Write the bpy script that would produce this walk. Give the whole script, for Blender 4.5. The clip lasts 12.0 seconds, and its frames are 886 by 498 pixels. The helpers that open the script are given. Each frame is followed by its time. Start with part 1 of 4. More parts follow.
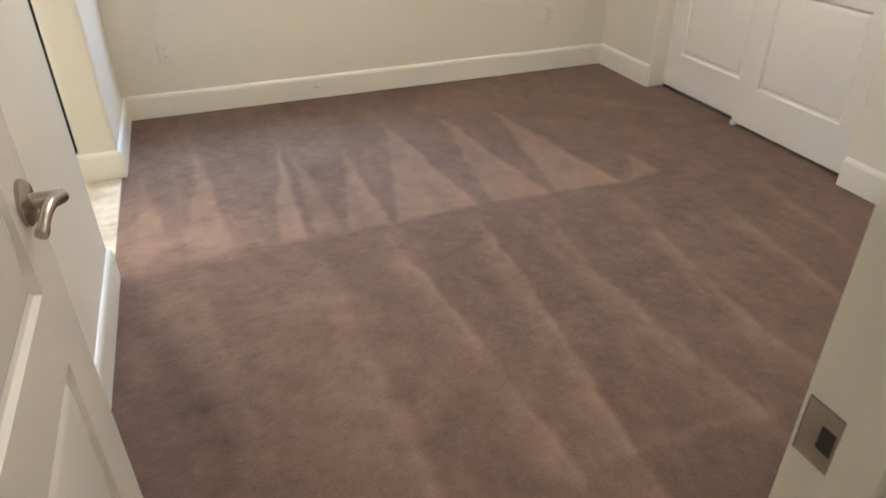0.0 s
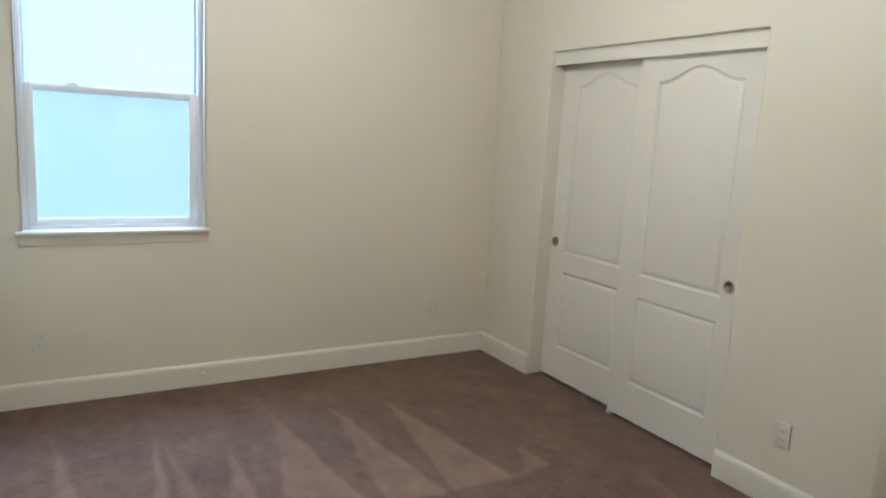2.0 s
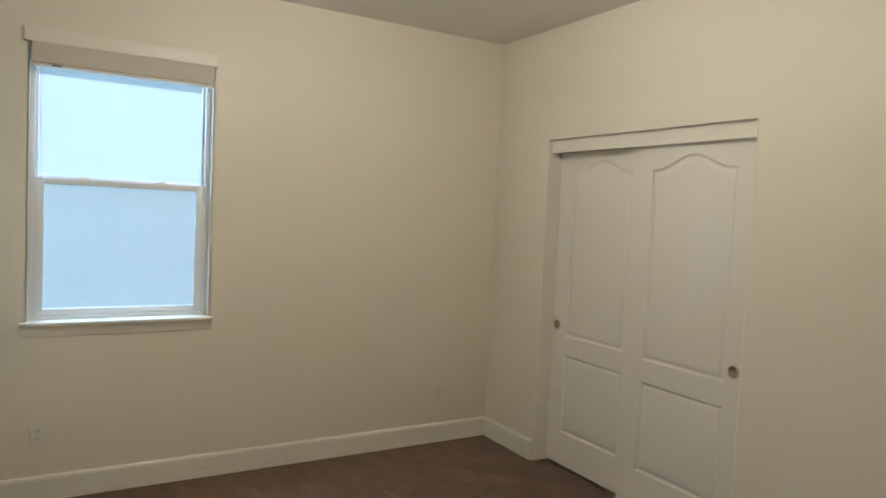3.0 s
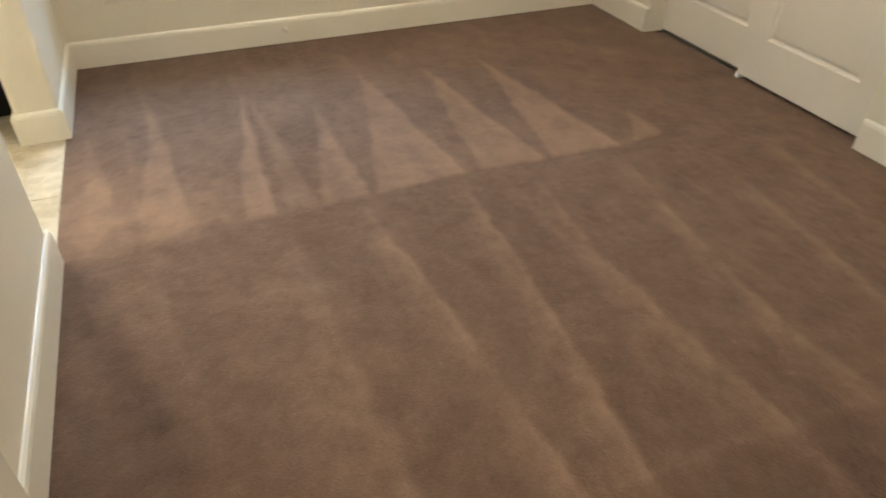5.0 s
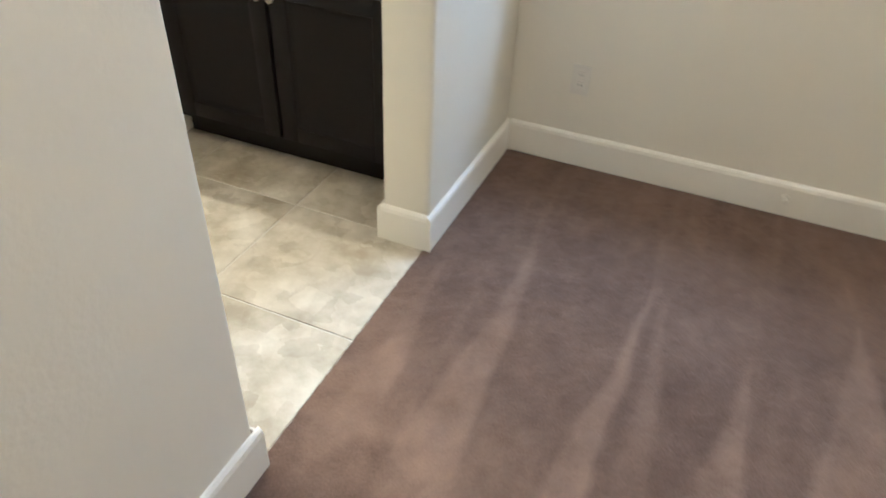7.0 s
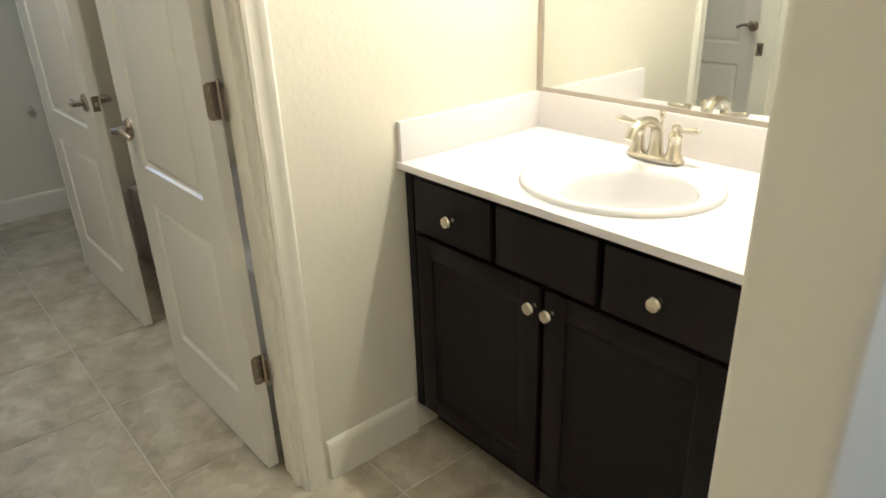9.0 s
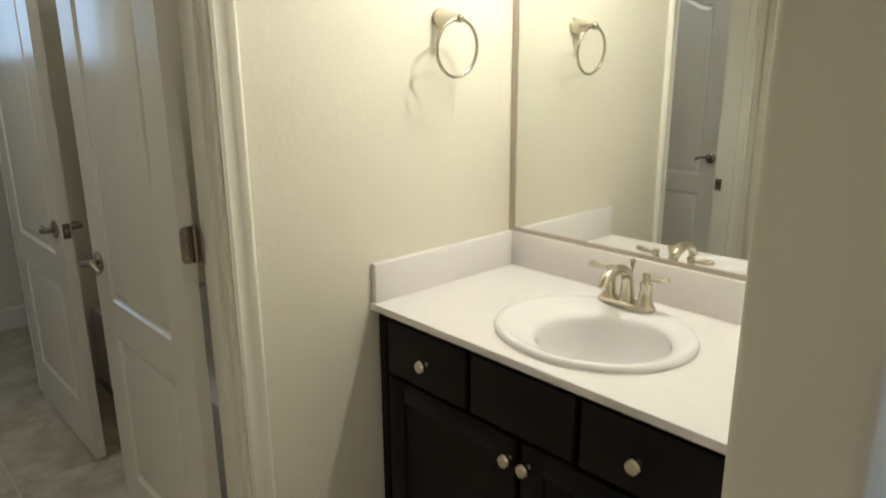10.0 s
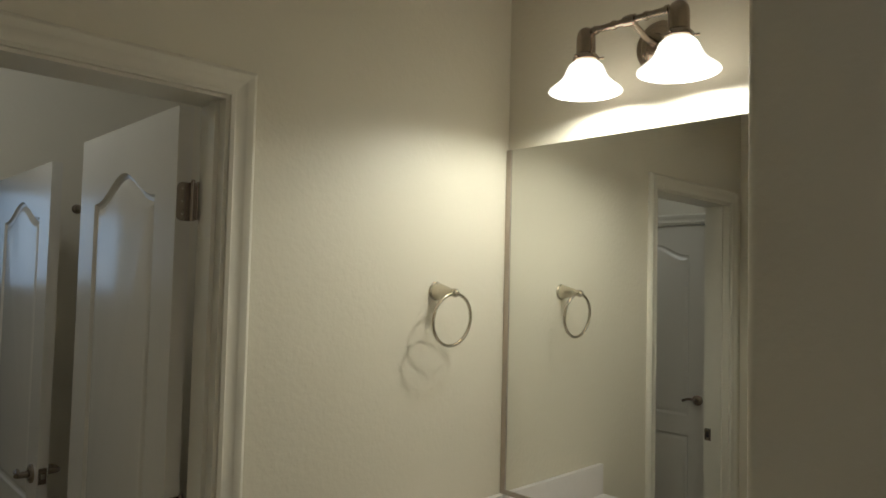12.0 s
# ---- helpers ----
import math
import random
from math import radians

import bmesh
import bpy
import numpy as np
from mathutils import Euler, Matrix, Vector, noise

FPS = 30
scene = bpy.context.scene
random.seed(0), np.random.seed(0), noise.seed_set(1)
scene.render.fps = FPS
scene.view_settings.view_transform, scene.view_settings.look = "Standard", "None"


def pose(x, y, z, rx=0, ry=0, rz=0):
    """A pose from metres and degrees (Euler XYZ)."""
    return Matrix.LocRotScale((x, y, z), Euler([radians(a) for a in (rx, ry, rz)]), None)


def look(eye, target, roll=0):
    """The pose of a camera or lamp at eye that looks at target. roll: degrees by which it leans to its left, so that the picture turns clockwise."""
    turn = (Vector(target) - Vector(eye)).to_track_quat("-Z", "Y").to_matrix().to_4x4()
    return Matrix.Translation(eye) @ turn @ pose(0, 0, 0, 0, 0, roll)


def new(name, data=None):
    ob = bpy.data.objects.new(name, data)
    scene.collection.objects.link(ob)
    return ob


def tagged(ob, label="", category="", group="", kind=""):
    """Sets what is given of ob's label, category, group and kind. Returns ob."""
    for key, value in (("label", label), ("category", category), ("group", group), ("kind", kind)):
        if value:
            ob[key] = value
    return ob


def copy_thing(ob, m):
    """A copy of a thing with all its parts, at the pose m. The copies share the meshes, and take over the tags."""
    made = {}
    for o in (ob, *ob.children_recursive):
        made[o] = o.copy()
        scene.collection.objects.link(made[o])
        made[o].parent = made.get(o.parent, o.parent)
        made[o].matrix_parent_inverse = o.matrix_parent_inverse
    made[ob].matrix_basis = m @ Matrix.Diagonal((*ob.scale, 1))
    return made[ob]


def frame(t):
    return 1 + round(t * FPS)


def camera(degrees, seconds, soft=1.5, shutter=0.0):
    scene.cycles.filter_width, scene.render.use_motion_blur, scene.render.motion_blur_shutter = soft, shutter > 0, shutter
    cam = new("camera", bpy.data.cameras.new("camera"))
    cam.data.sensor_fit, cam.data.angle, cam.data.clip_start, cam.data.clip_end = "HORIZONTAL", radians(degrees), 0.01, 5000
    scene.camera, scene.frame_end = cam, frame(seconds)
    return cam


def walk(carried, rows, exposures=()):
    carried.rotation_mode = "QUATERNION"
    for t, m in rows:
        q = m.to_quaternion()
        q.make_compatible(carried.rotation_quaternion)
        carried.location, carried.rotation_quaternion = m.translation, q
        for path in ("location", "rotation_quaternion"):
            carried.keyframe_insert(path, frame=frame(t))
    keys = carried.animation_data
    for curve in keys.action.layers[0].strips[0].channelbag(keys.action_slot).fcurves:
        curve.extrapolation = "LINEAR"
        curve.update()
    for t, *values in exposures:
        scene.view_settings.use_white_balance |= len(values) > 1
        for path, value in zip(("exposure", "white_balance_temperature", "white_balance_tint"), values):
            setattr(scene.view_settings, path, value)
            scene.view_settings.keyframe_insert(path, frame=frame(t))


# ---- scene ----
cam = camera(66.2, 12.0, soft=1.6, shutter=0.25)
PATH = [
    (0, (0.419, -3.998, 1.36), (0.995, -2.394, 0.313), -0.6),
    (0.5, (0.362, -3.916, 1.389), (1.133, -2.327, 0.451), 2.6),
    (1, (0.343, -3.934, 1.432), (1.199, -2.288, 0.686), 2.0),
    (1.5, (0.331, -3.946, 1.469), (1.261, -2.27, 0.899), 2.3),
    (2, (0.317, -3.944, 1.524), (1.32, -2.246, 1.191), 3.3),
    (2.5, (0.294, -3.953, 1.57), (1.321, -2.241, 1.452), 3.7),
    (2.7, (0.286, -3.956, 1.578), (1.305, -2.237, 1.504), 3.2),
    (4.5, (0.394, -3.89, 1.44), (1.235, -2.337, 0.502), 0.5),
    (5, (0.49, -3.7, 1.351), (1.093, -2.225, 0.143), 0.6),
    (5.5, (0.555, -3.44, 1.344), (0.775, -1.892, 0.097), -1.4),
    (6, (0.577, -3.073, 1.331), (0.685, -1.515, 0.083), 0.8),
    (6.5, (0.693, -2.744, 1.309), (0.559, -1.184, 0.065), 2.6),
    (7, (0.707, -2.407, 1.368), (0.119, -0.934, 0.15), 2.9),
    (7.5, (0.543, -2.085, 1.333), (-0.316, -0.627, 0.267), 3.6),
    (7.7, (0.479, -2.012, 1.338), (-0.477, -0.576, 0.327), 3.1),
    (9.3, (0.183, -1.575, 1.433), (-1.246, -0.409, 0.659), -2.0),
    (9.5, (0.176, -1.581, 1.448), (-1.242, -0.381, 0.707), -1.4),
    (10, (0.171, -1.586, 1.504), (-1.245, -0.272, 0.984), -0.4),
    (10.5, (0.169, -1.59, 1.558), (-1.266, -0.219, 1.313), 0.9),
    (11, (0.167, -1.596, 1.623), (-1.246, -0.181, 1.563), 0.8),
    (11.5, (0.178, -1.623, 1.66), (-1.246, -0.226, 1.81), 1.3),
    (12, (0.186, -1.628, 1.66), (-1.256, -0.244, 1.748), 1.4),
]
EXPOSURES = [(0.0, 0.62, 5150, 11.5), (1.5, 0.48, 4950, 9.5), (2.0, 0.09, 4850, 6), (2.5, -0.36, 5100, 6), (4.5, 0.20, 5780, 6), (5.5, 0.66, 5600, 7),
             (6.5, 0.45, 5050, 9), (7.7, 0.10, 5000, 9), (9.5, -0.70, 5220, 5), (10.0, -1.22, 5240, 5), (10.5, -1.76, 5250, 5), (11.5, -2.36, 5300, 5), (12.0, -2.42, 5300, 5)]
walk(cam, [(t, look(eye, target, roll)) for t, eye, target, roll in PATH], EXPOSURES)

# ---- world and lights ----
world = bpy.data.worlds.new("sky")
scene.world = world
world.use_nodes = True
wn = world.node_tree.nodes
sky = wn.new("ShaderNodeTexSky")
sky.sky_type = "NISHITA"
sky.sun_disc = False
sky.sun_elevation, sky.sun_rotation = radians(48), radians(200)
world.node_tree.links.new(sky.outputs["Color"], wn["Background"].inputs["Color"])
wn["Background"].inputs["Strength"].default_value = 0.15

sun = new("sun", bpy.data.lights.new("sun", "SUN"))
sun.data.energy, sun.data.angle, sun.data.color = 4.2, radians(6), (1.0, 0.95, 0.88)
sun.matrix_world = look((-1.4, -4.0, 5.0), (0, 0, 0))

WARM = (1.0, 0.83, 0.62)


def lamp(name, x, y, z, watts, radius, color=WARM):
    ob = new(name, bpy.data.lights.new(name, "POINT"))
    ob.data.energy, ob.data.shadow_soft_size, ob.data.color = watts, radius, color
    ob.location = (x, y, z)
    return ob


BEDROOM_W, VANITY_W, TUB_W, HALL_W = 49, 36, 33, 12
# no ceiling fixture is seen; the bathroom and hall lamps are added fill
lamp("bedroom_bulb", 1.5, -1.75, 2.58, BEDROOM_W, 0.12)
for lx in (-0.831, -0.573):
    lamp("vanity_bulb", lx, -0.15, 2.190, VANITY_W, 0.02, (1.0, 0.86, 0.62))
lamp("bathroom_fill_light", -2.3, -1.5, 2.60, TUB_W, 0.12, (1.0, 0.90, 0.75))
lamp("hall_fill_light", 0.8, -4.6, 2.58, HALL_W, 0.12)
window_light = new("window_sky_light", bpy.data.lights.new("window_sky_light", "AREA"))
window_light.data.shape, window_light.data.size, window_light.data.size_y = "RECTANGLE", 2.4, 0.9
window_light.data.energy, window_light.data.color = 130, (0.62, 0.80, 1.0)
window_light.matrix_world = look((0.8, 0.95, 3.0), (0.55, -0.4, 1.0))


high_light = new("high_window_sky_light", bpy.data.lights.new("high_window_sky_light", "AREA"))
high_light.data.shape, high_light.data.size, high_light.data.size_y = "RECTANGLE", 0.66, 0.52
high_light.data.energy, high_light.data.color = 4.5, (0.58, 0.77, 1.0)
high_light.matrix_world = look((-4.47, -1.575, 1.85), (-3.0, -1.575, 1.85))

# ---- materials ----
def material(name, color, rough=0.5, metal=0.0, vary=0.08, scale=6.0, bump=0.0, bump_scale=200.0, spec=0.5, fine=0.0):
    """Principled surface with variation at two scales and an optional relief."""
    m = bpy.data.materials.new(name)
    m.use_nodes = True
    nt = m.node_tree
    n, l = nt.nodes, nt.links
    p = n["Principled BSDF"]
    p.inputs["Roughness"].default_value = rough
    p.inputs["Metallic"].default_value = metal
    p.inputs["Specular IOR Level"].default_value = spec
    co = n.new("ShaderNodeTexCoord")
    big = n.new("ShaderNodeTexNoise")
    big.inputs["Scale"].default_value = scale
    big.inputs["Detail"].default_value = 5
    l.new(co.outputs["Object"], big.inputs["Vector"])
    ramp = n.new("ShaderNodeMix")
    ramp.data_type = "RGBA"
    lo = tuple(c * (1 - vary) for c in color)
    hi = tuple(min(1.0, c * (1 + vary)) for c in color)
    ramp.inputs["A"].default_value = (*lo, 1)
    ramp.inputs["B"].default_value = (*hi, 1)
    l.new(big.outputs["Fac"], ramp.inputs["Factor"])
    l.new(ramp.outputs["Result"], p.inputs["Base Color"])
    if bump:
        small = n.new("ShaderNodeTexNoise")
        small.inputs["Scale"].default_value = bump_scale
        small.inputs["Detail"].default_value = 3
        l.new(co.outputs["Object"], small.inputs["Vector"])
        b = n.new("ShaderNodeBump")
        b.inputs["Strength"].default_value = bump
        b.inputs["Distance"].default_value = 0.004
        l.new(small.outputs["Fac"], b.inputs["Height"])
        l.new(b.outputs["Normal"], p.inputs["Normal"])
    return m


def glow(name, color, strength):
    m = material(name, (0.85, 0.82, 0.76), 0.35)
    p = m.node_tree.nodes["Principled BSDF"]
    p.inputs["Emission Color"].default_value = (*color, 1)
    p.inputs["Emission Strength"].default_value = strength
    return m


WALL = material("wall_paint", (0.76, 0.71, 0.59), 0.47, vary=0.03, scale=1.3, bump=0.26, bump_scale=70)
CEILING = material("ceiling_paint", (0.80, 0.77, 0.70), 0.8, vary=0.03, scale=2, bump=0.4, bump_scale=140)
TRIM = material("trim_paint", (0.80, 0.76, 0.66), 0.35, vary=0.02, scale=4, bump=0.03, bump_scale=60)
DOOR = material("door_paint", (0.78, 0.74, 0.66), 0.22, vary=0.02, scale=3, bump=0.06, bump_scale=90)
VINYL = material("white_vinyl", (0.82, 0.83, 0.84), 0.4, vary=0.02, scale=5)
BLIND = material("blind_fabric", (0.60, 0.55, 0.47), 0.8, vary=0.05, scale=30, bump=0.2, bump_scale=300)
PLASTIC = material("cream_plastic", (0.73, 0.69, 0.60), 0.35, vary=0.02, scale=20)
DARK = material("dark_slot", (0.03, 0.028, 0.025), 0.6)
NICKEL = material("satin_nickel", (0.62, 0.575, 0.475), 0.24, metal=1.0, vary=0.06, scale=40)
BRONZE = material("aged_nickel", (0.37, 0.315, 0.265), 0.27, metal=1.0, vary=0.10, scale=40)
ESPRESSO = material("espresso_wood", (0.0092, 0.0070, 0.0062), 0.45, vary=0.25, scale=14, bump=0.05, bump_scale=80, spec=0.15)
COUNTER = material("white_counter", (0.80, 0.76, 0.745), 0.28, vary=0.03, scale=60)
CERAMIC = material("white_ceramic", (0.80, 0.77, 0.77), 0.05, vary=0.01, scale=5)
GROUT = material("grout", (0.66, 0.62, 0.54), 0.9, vary=0.08, scale=40, bump=0.2)
STUCCO = material("pale_stucco", (0.70, 0.79, 0.80), 0.9, vary=0.08, scale=1.2, bump=0.5, bump_scale=60)
EAVE = material("eave_paint", (0.74, 0.75, 0.71), 0.7, vary=0.06)
SHINGLE = material("roof_shingle", (0.16, 0.13, 0.11), 0.95, vary=0.3, scale=25, bump=0.5, bump_scale=60)
EARTH = material("side_yard_soil", (0.20, 0.17, 0.13), 0.95, vary=0.3, scale=3, bump=0.5, bump_scale=40)
SHADE = glow("frosted_shade", (1.0, 0.80, 0.56), 14)
BULB = glow("lit_bulb", (1.0, 0.86, 0.62), 220)
DOME = glow("frosted_dome", (1.0, 0.85, 0.66), 2.0)

CHANNEL = material("pale_aluminium", (0.50, 0.44, 0.37), 0.42, metal=0.6, vary=0.04, scale=30)
MIRROR = bpy.data.materials.new("mirror_silver")
MIRROR.use_nodes = True
mp = MIRROR.node_tree.nodes["Principled BSDF"]
mp.inputs["Base Color"].default_value = (0.86, 0.87, 0.85, 1)
mp.inputs["Metallic"].default_value, mp.inputs["Roughness"].default_value = 1.0, 0.01

GLASS = bpy.data.materials.new("window_glass")
GLASS.use_nodes = True
gp = GLASS.node_tree.nodes["Principled BSDF"]
gp.inputs["Base Color"].default_value = (0.93, 0.98, 1.0, 1)
gp.inputs["Transmission Weight"].default_value, gp.inputs["Roughness"].default_value = 1.0, 0.0
gp.inputs["IOR"].default_value = 1.45


SCREEN = bpy.data.materials.new("insect_mesh")
SCREEN.use_nodes = True
sn, sl = SCREEN.node_tree.nodes, SCREEN.node_tree.links
sn["Principled BSDF"].inputs["Base Color"].default_value = (0.25, 0.27, 0.30, 1)
clear = sn.new("ShaderNodeBsdfTransparent")
weave = sn.new("ShaderNodeMixShader")
weave.inputs["Fac"].default_value = 0.76
sl.new(sn["Principled BSDF"].outputs["BSDF"], weave.inputs[1])
sl.new(clear.outputs["BSDF"], weave.inputs[2])
sl.new(weave.outputs["Shader"], sn["Material Output"].inputs["Surface"])


def tile_material():
    m = material("stone_look_tile", (0.36, 0.32, 0.26), 0.38, vary=0.2, scale=3.0, bump=0.08, bump_scale=25)
    n, l = m.node_tree.nodes, m.node_tree.links
    p = n["Principled BSDF"]
    geo = n.new("ShaderNodeNewGeometry")
    oi = n.new("ShaderNodeObjectInfo")
    add = n.new("ShaderNodeVectorMath")
    add.operation = "MULTIPLY_ADD"
    add.inputs[1].default_value = (7.0, 3.0, 5.0)
    l.new(oi.outputs["Random"], add.inputs[0])
    l.new(geo.outputs["Position"], add.inputs[2])
    cloud = n.new("ShaderNodeTexNoise")
    cloud.inputs["Scale"].default_value, cloud.inputs["Detail"].default_value = 6.5, 7.0
    cloud.inputs["Roughness"].default_value, cloud.inputs["Distortion"].default_value = 0.60, 0.10
    l.new(add.outputs["Vector"], cloud.inputs["Vector"])
    r = n.new("ShaderNodeValToRGB")
    e = r.color_ramp.elements
    e[0].position, e[0].color = 0.34, (0.37, 0.315, 0.225, 1)
    e[1].position, e[1].color = 0.66, (0.60, 0.545, 0.445, 1)
    mid = e.new(0.5)
    mid.color = (0.49, 0.435, 0.335, 1)
    l.new(cloud.outputs["Fac"], r.inputs["Fac"])
    # angular flakes and pale chips pressed into the glaze
    bend = n.new("ShaderNodeTexNoise")
    bend.inputs["Scale"].default_value, bend.inputs["Detail"].default_value = 14.0, 3.0
    l.new(add.outputs["Vector"], bend.inputs["Vector"])
    warp = n.new("ShaderNodeVectorMath")
    warp.operation = "MULTIPLY_ADD"
    warp.inputs[1].default_value = (0.09, 0.09, 0.09)
    l.new(bend.outputs["Color"], warp.inputs[0])
    l.new(add.outputs["Vector"], warp.inputs[2])
    flake = n.new("ShaderNodeTexVoronoi")
    flake.inputs["Scale"].default_value = 15.0
    l.new(warp.outputs["Vector"], flake.inputs["Vector"])
    tone = n.new("ShaderNodeSeparateColor")
    l.new(flake.outputs["Color"], tone.inputs["Color"])
    fr = n.new("ShaderNodeValToRGB")
    fe = fr.color_ramp.elements
    fe[0].position, fe[0].color = 0.0, (0.72, 0.67, 0.58, 1)
    fe[1].position, fe[1].color = 1.0, (1.22, 1.22, 1.20, 1)
    l.new(tone.outputs["Red"], fr.inputs["Fac"])
    blend = n.new("ShaderNodeMix")
    blend.data_type, blend.blend_type = "RGBA", "MULTIPLY"
    blend.inputs["Factor"].default_value = 0.42
    l.new(r.outputs["Color"], blend.inputs["A"])
    l.new(fr.outputs["Color"], blend.inputs["B"])
    l.new(blend.outputs["Result"], p.inputs["Base Color"])
    return m


TILE = tile_material()


def carpet_material():
    """Cut-pile carpet: brown yarn, lighter where the pile lies away; light and shade painted in too."""
    m = bpy.data.materials.new("brown_carpet")
    m.use_nodes = True
    n, l = m.node_tree.nodes, m.node_tree.links
    p = n["Principled BSDF"]
    p.inputs["Roughness"].default_value = 0.95
    p.inputs["Specular IOR Level"].default_value = 0.1
    p.inputs["Sheen Weight"].default_value = 0.25
    p.inputs["Sheen Roughness"].default_value = 0.6
    p.inputs["Sheen Tint"].default_value = (0.8, 0.66, 0.6, 1)
    nap_and_light = n.new("ShaderNodeAttribute")
    nap_and_light.attribute_name = "nap_and_light"
    co = n.new("ShaderNodeTexCoord")
    yarn = n.new("ShaderNodeTexNoise")
    yarn.inputs["Scale"].default_value, yarn.inputs["Detail"].default_value = 160.0, 4.0
    l.new(co.outputs["Object"], yarn.inputs["Vector"])
    patch = n.new("ShaderNodeTexNoise")
    patch.inputs["Scale"].default_value, patch.inputs["Detail"].default_value = 9.0, 6.0
    l.new(co.outputs["Object"], patch.inputs["Vector"])
    s1 = n.new("ShaderNodeMath")
    s1.operation = "MULTIPLY_ADD"
    s1.inputs[1].default_value, s1.inputs[2].default_value = 0.34, -0.17
    l.new(yarn.outputs["Fac"], s1.inputs[0])
    s2 = n.new("ShaderNodeMath")
    s2.operation = "MULTIPLY_ADD"
    s2.inputs[1].default_value, s2.inputs[2].default_value = 0.32, -0.16
    l.new(patch.outputs["Fac"], s2.inputs[0])
    a1 = n.new("ShaderNodeMath")
    l.new(s1.outputs[0], a1.inputs[0])
    l.new(s2.outputs[0], a1.inputs[1])
    a2 = n.new("ShaderNodeMath")
    a2.use_clamp = True
    l.new(nap_and_light.outputs["Fac"], a2.inputs[0])
    l.new(a1.outputs[0], a2.inputs[1])
    mix = n.new("ShaderNodeMix")
    mix.data_type = "RGBA"
    mix.inputs["A"].default_value = (0.050, 0.027, 0.019, 1)
    mix.inputs["B"].default_value = (0.282, 0.180, 0.120, 1)
    l.new(a2.outputs[0], mix.inputs["Factor"])
    l.new(mix.outputs["Result"], p.inputs["Base Color"])
    b = n.new("ShaderNodeBump")
    b.inputs["Strength"].default_value, b.inputs["Distance"].default_value = 0.6, 0.005
    l.new(yarn.outputs["Fac"], b.inputs["Height"])
    l.new(b.outputs["Normal"], p.inputs["Normal"])
    return m


CARPET = carpet_material()


# ---- mesh helpers ----
def mesh_object(name, bm, mat, smooth=None):
    bmesh.ops.recalc_face_normals(bm, faces=bm.faces)
    me = bpy.data.meshes.new(name)
    bm.to_mesh(me)
    bm.free()
    me.materials.append(mat)
    if smooth:
        me.shade_smooth()
        me.set_sharp_from_angle(angle=radians(smooth))
    return new(name, me)


def part(name, bm, mat, parent, label="", smooth=40):
    """Links a bmesh as one mesh object under a thing or a part, in the parent's own space."""
    ob = mesh_object(name, bm, mat, smooth)
    ob.parent = parent
    if label:
        ob["label"] = label
    return ob


def thing(name, label, category, m=None, group="", kind=""):
    ob = new(name)
    ob.empty_display_size = 0.1
    ob.matrix_world = m or Matrix()
    return tagged(ob, label, category, group, kind)


def setting(name, bm, mat, label, category, smooth=None):
    return tagged(mesh_object(name, bm, mat, smooth), label, category, "", "structure")


def box(bm, x0, y0, z0, x1, y1, z1, bevel=0.0, segments=2):
    """An axis-aligned box, with its edges eased."""
    r = bmesh.ops.create_cube(bm, size=1.0)
    vs = r["verts"]
    for v in vs:
        v.co = ((x0 + x1) / 2 + v.co.x * (x1 - x0), (y0 + y1) / 2 + v.co.y * (y1 - y0), (z0 + z1) / 2 + v.co.z * (z1 - z0))
    if bevel:
        es = list({e for v in vs for e in v.link_edges})
        bmesh.ops.bevel(bm, geom=es, offset=bevel, segments=segments, affect="EDGES", profile=0.5)
    return bm


def boxes(*rows, bevel=0.0):
    bm = bmesh.new()
    for r in rows:
        box(bm, *r, bevel=bevel)
    return bm


def lathe(profile, segments=32, bm=None, m=None):
    """Turns (radius, height) rows about z."""
    bm = bm or bmesh.new()
    rings = []
    for r, z in profile:
        if r < 1e-6:
            rings.append([bm.verts.new((0, 0, z))])
        else:
            rings.append([bm.verts.new((r * math.cos(2 * math.pi * i / segments), r * math.sin(2 * math.pi * i / segments), z)) for i in range(segments)])
    for a, b in zip(rings, rings[1:]):
        for i in range(segments):
            j = (i + 1) % segments
            f = [a[i % len(a)], a[j % len(a)], b[j % len(b)], b[i % len(b)]]
            f = list(dict.fromkeys(f))
            if len(f) > 2:
                bm.faces.new(f)
    if m is not None:
        bmesh.ops.transform(bm, matrix=m, verts=[v for ring in rings for v in ring])
    return bm


def tube(points, radii, segments=14, bm=None, closed=False):
    """A round bar swept along points, with a radius at each (or one for all)."""
    bm = bm or bmesh.new()
    pts = [Vector(p) for p in points]
    if not isinstance(radii, (list, tuple)):
        radii = [radii] * len(pts)
    rings, up = [], None
    for i, p in enumerate(pts):
        a = pts[i - 1] if (i or closed) else p
        b = pts[(i + 1) % len(pts)] if (i < len(pts) - 1 or closed) else p
        d = (b - a).normalized()
        if up is None:
            up = d.orthogonal().normalized()
        up = (up - d * up.dot(d)).normalized()
        side = d.cross(up)
        rings.append([bm.verts.new(p + radii[i] * (math.cos(t) * up + math.sin(t) * side)) for t in (2 * math.pi * k / segments for k in range(segments))])
    pairs = list(zip(rings, rings[1:])) + ([(rings[-1], rings[0])] if closed else [])
    for a, b in pairs:
        for k in range(segments):
            j = (k + 1) % segments
            bm.faces.new((a[k], a[j], b[j], b[k]))
    if not closed:
        bm.faces.new(rings[0][::-1])
        bm.faces.new(rings[-1])
    return bm


